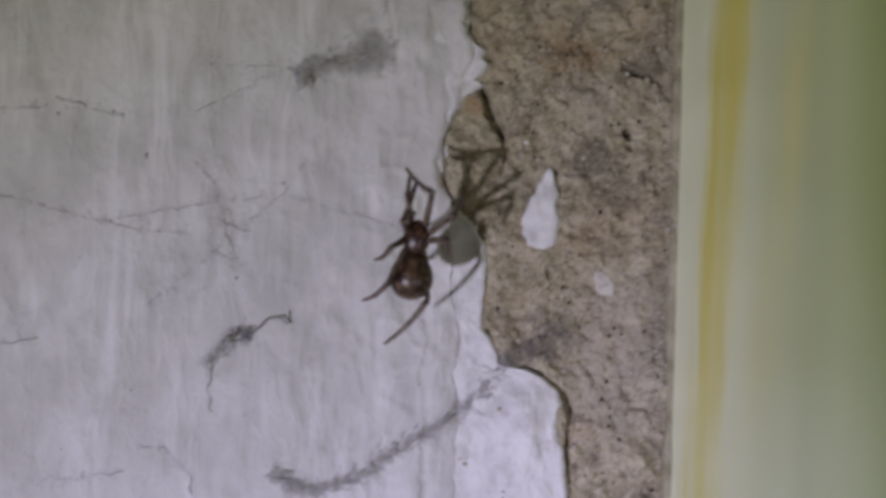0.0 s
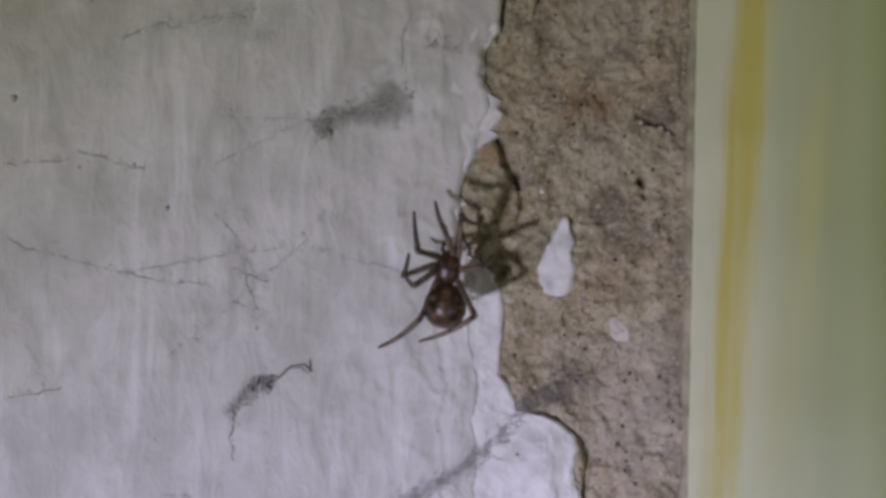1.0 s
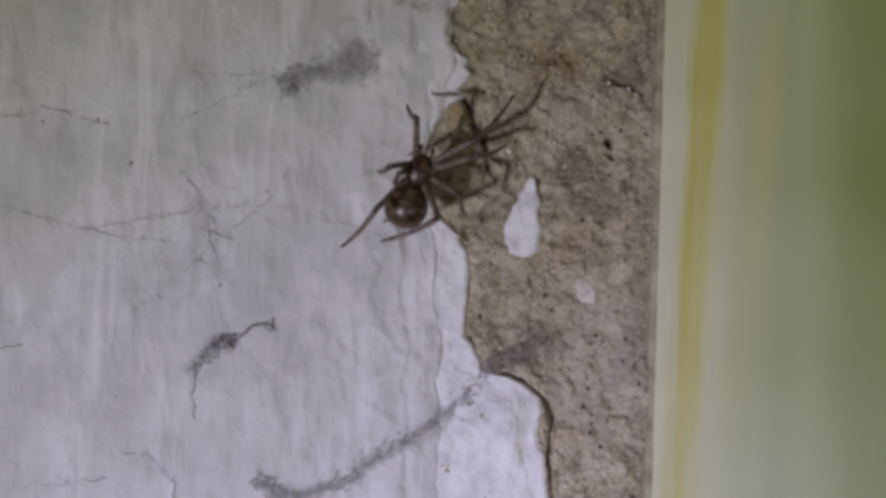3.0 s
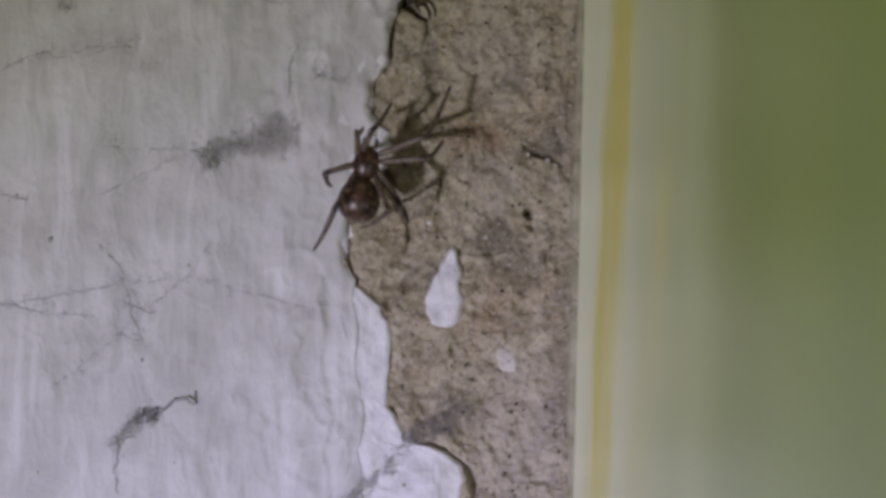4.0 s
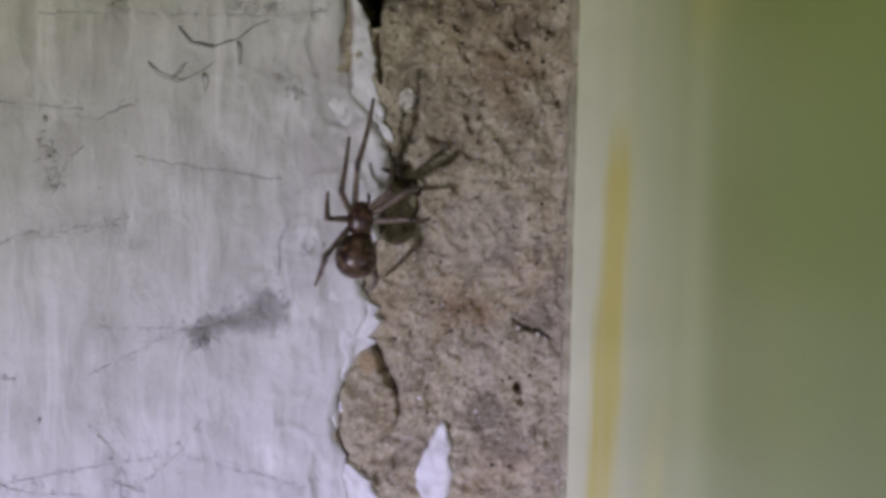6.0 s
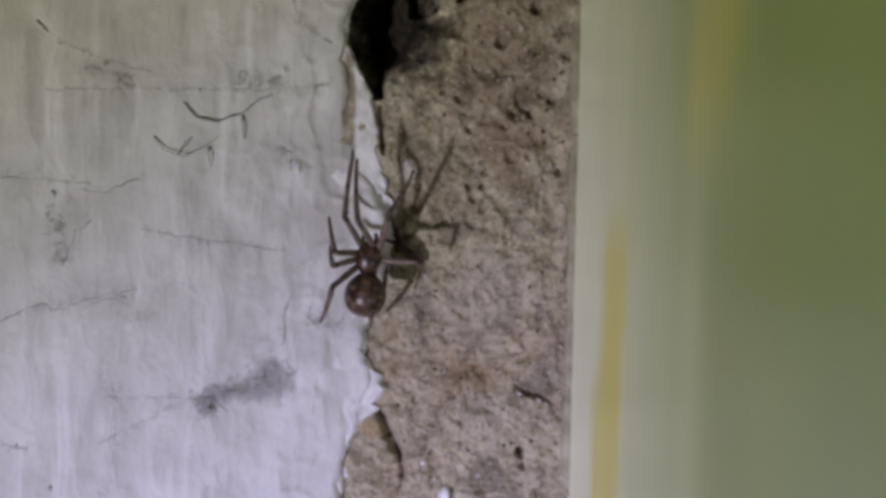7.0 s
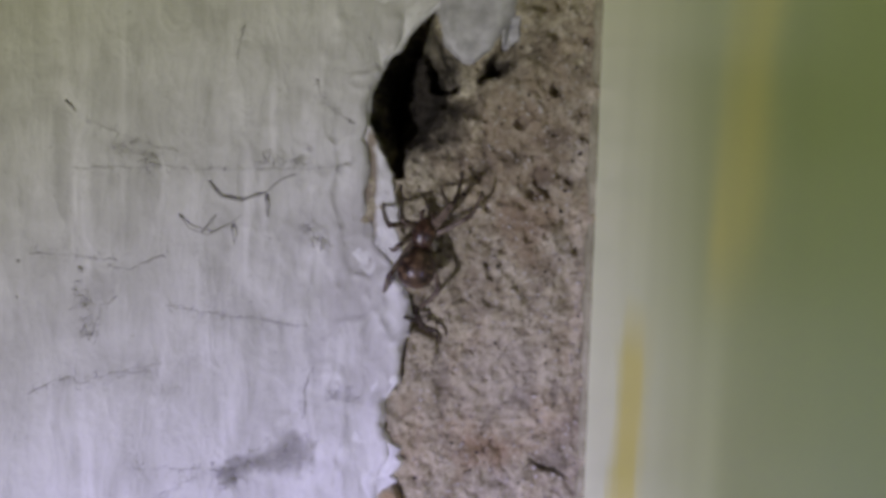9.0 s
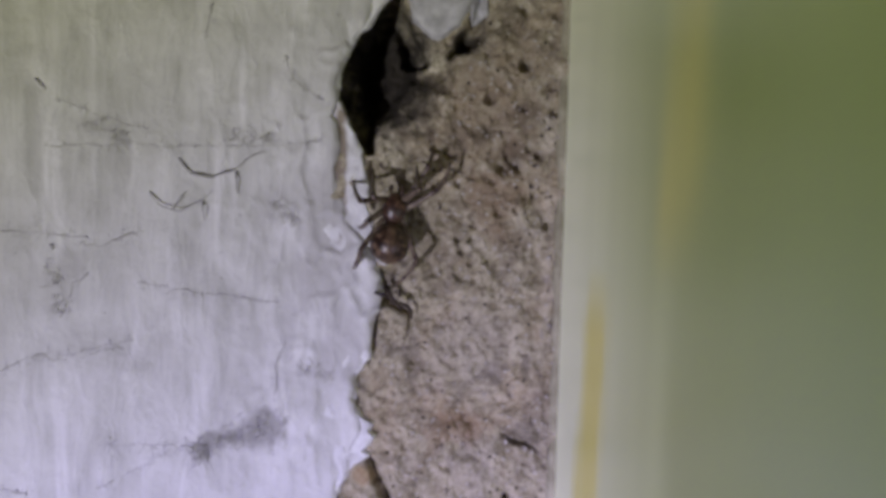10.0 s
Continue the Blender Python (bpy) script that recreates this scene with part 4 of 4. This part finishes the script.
LEG_L3 = [
    (0, -1.76, -0.95, -3.01, -2.11),
    (0.5, -1.82, -1.37, -2.62, 0.08),
    (1, -2.54, -1.58, -3.47, -0.73),
    (1.5, -2.50, -1.30, -4.39, -1.52),
    (2, -1.03, -1.72, -1.36, -2.28),
    (2.2, -1.03, -1.72, -1.36, -2.28),
    (3.3, -1.36, -0.70, -1.69, -1.54),
    (3.5, -1.36, -0.70, -1.69, -1.54),
    (4, -3.15, -1.43, -2.61, -2.26),
    (4.5, -1.88, -1.47, -2.16, -2.97),
    (5, -2.98, -2.33, -2.23, -3.86),
    (5.5, -2.73, -0.84, -2.63, -2.11),
    (6, -2.54, -0.27, -2.79, 1.90),
    (7.5, -2.73, -1.10, -3.25, -0.31),
    (8, -1.88, -1.16, -2.76, -1.48),
    (8.5, -2.71, -1.88, -3.27, -3.20),
    (9, -1.96, -1.43, -2.60, -1.91),
    (9.5, -2.19, -1.50, -2.99, -2.01),
    (10, -2.21, -1.45, -2.98, -2.00),
]
LEG_L4 = [
    (0, -1.62, -3.73, -3.64, -5.48),
    (0.5, -1.52, -4.29, -4.34, -7.17),
    (1, -1.87, -4.14, -5.10, -6.88),
    (1.5, -2.36, -4.48, -4.93, -7.84),
    (2, -2.14, -4.60, -3.24, -4.48),
    (2.2, -1.39, -4.30, -2.16, -5.00),
    (3.3, -2.25, -4.03, -4.15, -8.60),
    (3.5, -1.90, -4.29, -5.13, -8.47),
    (4, -1.69, -4.09, -2.91, -7.72),
    (4.5, -1.72, -2.26, -2.59, -5.70),
    (5, -2.55, -5.03, -1.69, -6.61),
    (5.5, -3.32, -4.31, -3.67, -7.66),
    (6, -2.37, -3.28, -3.18, -5.84),
    (7.5, -2.68, -2.30, -3.71, -5.72),
    (8, -2.44, -3.59, -3.60, -6.59),
    (8.5, -2.08, -2.79, -3.06, -4.67),
    (9, -2.21, -4.25, -2.38, -5.81),
    (9.5, -2.51, -3.90, -3.25, -5.68),
    (10, -2.39, -3.83, -3.02, -5.92),
]
LEG_R1 = [
    (0, 0.84, 3.59, -1.58, 5.47),
    (0.5, -0.47, 1.83, -0.97, 4.12),
    (1, -0.61, 3.16, -1.48, 5.40),
    (1.5, 0.33, 3.38, -2.22, 9.93),
    (2, 1.32, 2.55, -0.25, 2.69),
    (2.2, 1.40, 2.40, 0.30, 3.40),
    (3.3, 4.60, 5.00, 6.00, 10.80),
    (3.5, 4.97, 5.21, 6.38, 11.62),
    (4, 4.97, 3.42, 5.52, 7.68),
    (4.5, 0.16, 4.12, 0.09, 8.20),
    (5, -0.04, 3.12, -0.57, 7.10),
    (5.5, -0.24, 3.07, -0.34, 4.96),
    (6, 2.19, 2.33, 2.14, 5.12),
    (7.5, -1.89, 3.27, -2.90, 10.15),
    (8, -0.13, 2.19, -0.09, 7.03),
    (8.5, -0.55, 2.14, -0.80, 5.57),
    (9, 1.67, 3.03, 0.69, 4.27),
    (9.5, 2.09, 1.64, 1.74, 3.73),
    (10, 1.94, 2.01, 1.47, 3.99),
]
LEG_R2 = [
    (0, 2.59, 1.88, 3.28, 4.22),
    (0.5, 1.96, 1.82, 3.01, 3.60),
    (1, 0.71, 4.32, 2.32, 3.86),
    (1.5, 0.16, 3.35, -3.86, 6.40),
    (2, 2.29, 0.70, 0.67, 5.89),
    (2.2, 2.07, 1.46, 4.50, 1.60),
    (3.3, 4.15, 2.46, 5.85, 4.76),
    (3.5, 4.15, 2.46, 5.85, 4.76),
    (4, 4.79, 1.27, 5.81, 3.26),
    (4.5, 4.06, 3.20, 5.46, 6.60),
    (5, 4.48, 2.59, 5.78, 5.52),
    (5.5, 4.81, 2.43, 7.57, 5.60),
    (6, 3.79, 2.73, 4.52, 3.28),
    (7.5, 1.09, 4.14, 2.13, 9.22),
    (8, 3.37, 4.04, 3.80, 6.93),
    (8.5, 3.83, 2.79, 4.15, 6.06),
    (9, 2.11, 3.73, 2.32, 6.03),
    (9.5, 2.81, 3.91, 3.08, 5.51),
    (10, 2.54, 4.24, 2.74, 5.77),
]
LEG_R3 = [
    (0, 2.37, 0.18, 3.02, -1.41),
    (0.5, 1.69, -0.52, 2.94, 0.16),
    (1, 2.58, 0.44, 3.43, 1.32),
    (1.5, 1.70, -1.95, 2.11, -3.50),
    (2, 2.06, -1.56, 2.38, -2.07),
    (2.2, 2.06, -1.56, 2.38, -2.07),
    (3.3, 3.99, -0.69, 5.18, -2.11),
    (3.5, 3.99, -0.69, 5.18, -2.11),
    (4, 3.58, -2.97, 4.27, -4.11),
    (4.5, 4.67, -1.01, 4.22, -3.17),
    (5, 4.65, -1.56, 4.52, -3.99),
    (5.5, 4.44, -1.31, 4.19, -4.10),
    (6, 5.18, 0.53, 5.73, 0.68),
    (7.5, 4.49, -0.98, 4.33, -2.44),
    (8, 4.02, -3.28, 4.28, -4.37),
    (8.5, 4.56, -0.59, 4.00, -1.91),
    (9, 4.40, 2.96, 4.54, 5.76),
    (9.5, 4.65, 2.33, 5.14, 5.57),
    (10, 4.48, 2.85, 4.80, 6.04),
]
LEG_R4 = [
    (0, 1.52, -4.67, -2.27, -9.75),
    (0.5, 2.73, -3.30, -1.58, -6.50),
    (1, 2.44, -3.57, -2.26, -6.24),
    (1.5, 2.27, -3.71, -2.06, -6.96),
    (2, 2.35, -4.43, -1.56, -8.84),
    (2.2, 2.50, -4.07, -0.45, -9.20),
    (3.3, 2.82, -3.10, -1.47, -6.05),
    (3.5, 2.32, -4.48, -2.07, -7.34),
    (4, 2.64, -3.49, 0.40, -5.24),
    (4.5, 2.62, -4.06, -0.86, -6.22),
    (5, 2.19, -4.66, -0.75, -7.26),
    (5.5, 2.27, -3.87, 1.84, -6.28),
    (6, 2.04, -5.41, 1.26, -5.95),
    (7.5, 0.45, -5.05, 0.28, -6.41),
    (8, 2.00, -5.43, 0.18, -5.82),
    (8.5, 2.61, -4.35, 1.01, -5.32),
    (9, 2.65, -5.24, 1.14, -6.47),
    (9.5, 2.39, -4.76, 0.68, -6.97),
    (10, 2.59, -4.42, 0.90, -6.81),
]
# base on the body (across, along), then upper and lower length
LEGS = [
    (LEG_L1, -0.55, 0.8, 4.2, 5.6), (LEG_L2, -0.75, 0.35, 3.4, 4.6), (LEG_L3, -0.75, -0.1, 2.8, 2.6), (LEG_L4, -0.6, -0.55, 4.2, 4.6),
    (LEG_R1, 0.55, 0.8, 4.6, 5.6), (LEG_R2, 0.75, 0.35, 4.4, 4.4), (LEG_R3, 0.75, -0.1, 3.6, 2.8), (LEG_R4, 0.6, -0.55, 4.4, 5.0),
]


def along(start, way):
    """A pose at start whose z runs along way."""
    return Matrix.Translation(start * MM) @ way.to_track_quat("Z", "Y").to_matrix().to_4x4()


def leg_rows(rows, bx, bz, upper, lower):
    """Poses of the upper piece on the body, and of the lower piece on the upper one."""
    base = Vector((bx, 0.3, bz))
    ups, lows = [], []
    for (t, kx, kz, tx, tz), (_, _, y, _, _) in zip(rows, BODY):
        flat = Vector((kx - bx, 0, kz - bz))
        if flat.length > 0.97 * upper:
            flat *= 0.97 * upper / flat.length
        way = flat - Vector((0, math.sqrt(upper**2 - flat.length_squared), 0))
        knee = base + way
        flat = Vector((tx - knee.x, 0, tz - knee.z))
        if flat.length > 0.98 * lower:
            flat *= 0.98 * lower / flat.length
        drop = min(math.sqrt(lower**2 - flat.length_squared), -y - 0.4 - knee.y)
        shin = (flat + Vector((0, drop, 0))).normalized()
        a = along(base, way.normalized())
        ups.append((t, a))
        lows.append((t, a.inverted() @ along(knee, shin)))
    return ups, lows


def halved(rows):
    """The same rows, with one between where the turn is large."""
    out = [rows[0]]
    for (t0, a), (t1, b) in zip(rows, rows[1:]):
        qa, qb = a.to_quaternion(), b.to_quaternion()
        turn = qa.rotation_difference(qb).angle
        turn = min(turn, 2 * math.pi - turn)
        if turn > radians(75):
            qb2 = qb if qa.dot(qb) >= 0 else -qb
            out.append((round((t0 + t1) / 2 * FPS) / FPS, Matrix.LocRotScale(a.translation.lerp(b.translation, 0.5), qa.slerp(qb2, 0.5), None)))
        out.append((t1, b))
    return out


def motions():
    spider = build_spider()
    walk(spider, [(t, pose(x * MM, y * MM, z * MM, 0, lean, 0)) for t, x, y, z, lean in BODY])
    for rows, bx, bz, upper, lower in LEGS:
        leg = limb("leg", upper, [0.22, 0.29, 0.28, 0.26, 0.23, 0.25], [(0.0, 0.06), (0.88, 1.0)], spider)
        shank = limb("shank", lower, [0.24, 0.24, 0.215, 0.2, 0.18, 0.16, 0.11], [(0.0, 0.05), (0.42, 0.52), (0.9, 1.0)], leg, 0.25)
        ups, lows = leg_rows(rows, bx, bz, upper, lower)
        walk(leg, halved(ups))
        walk(shank, halved(lows))


motions()
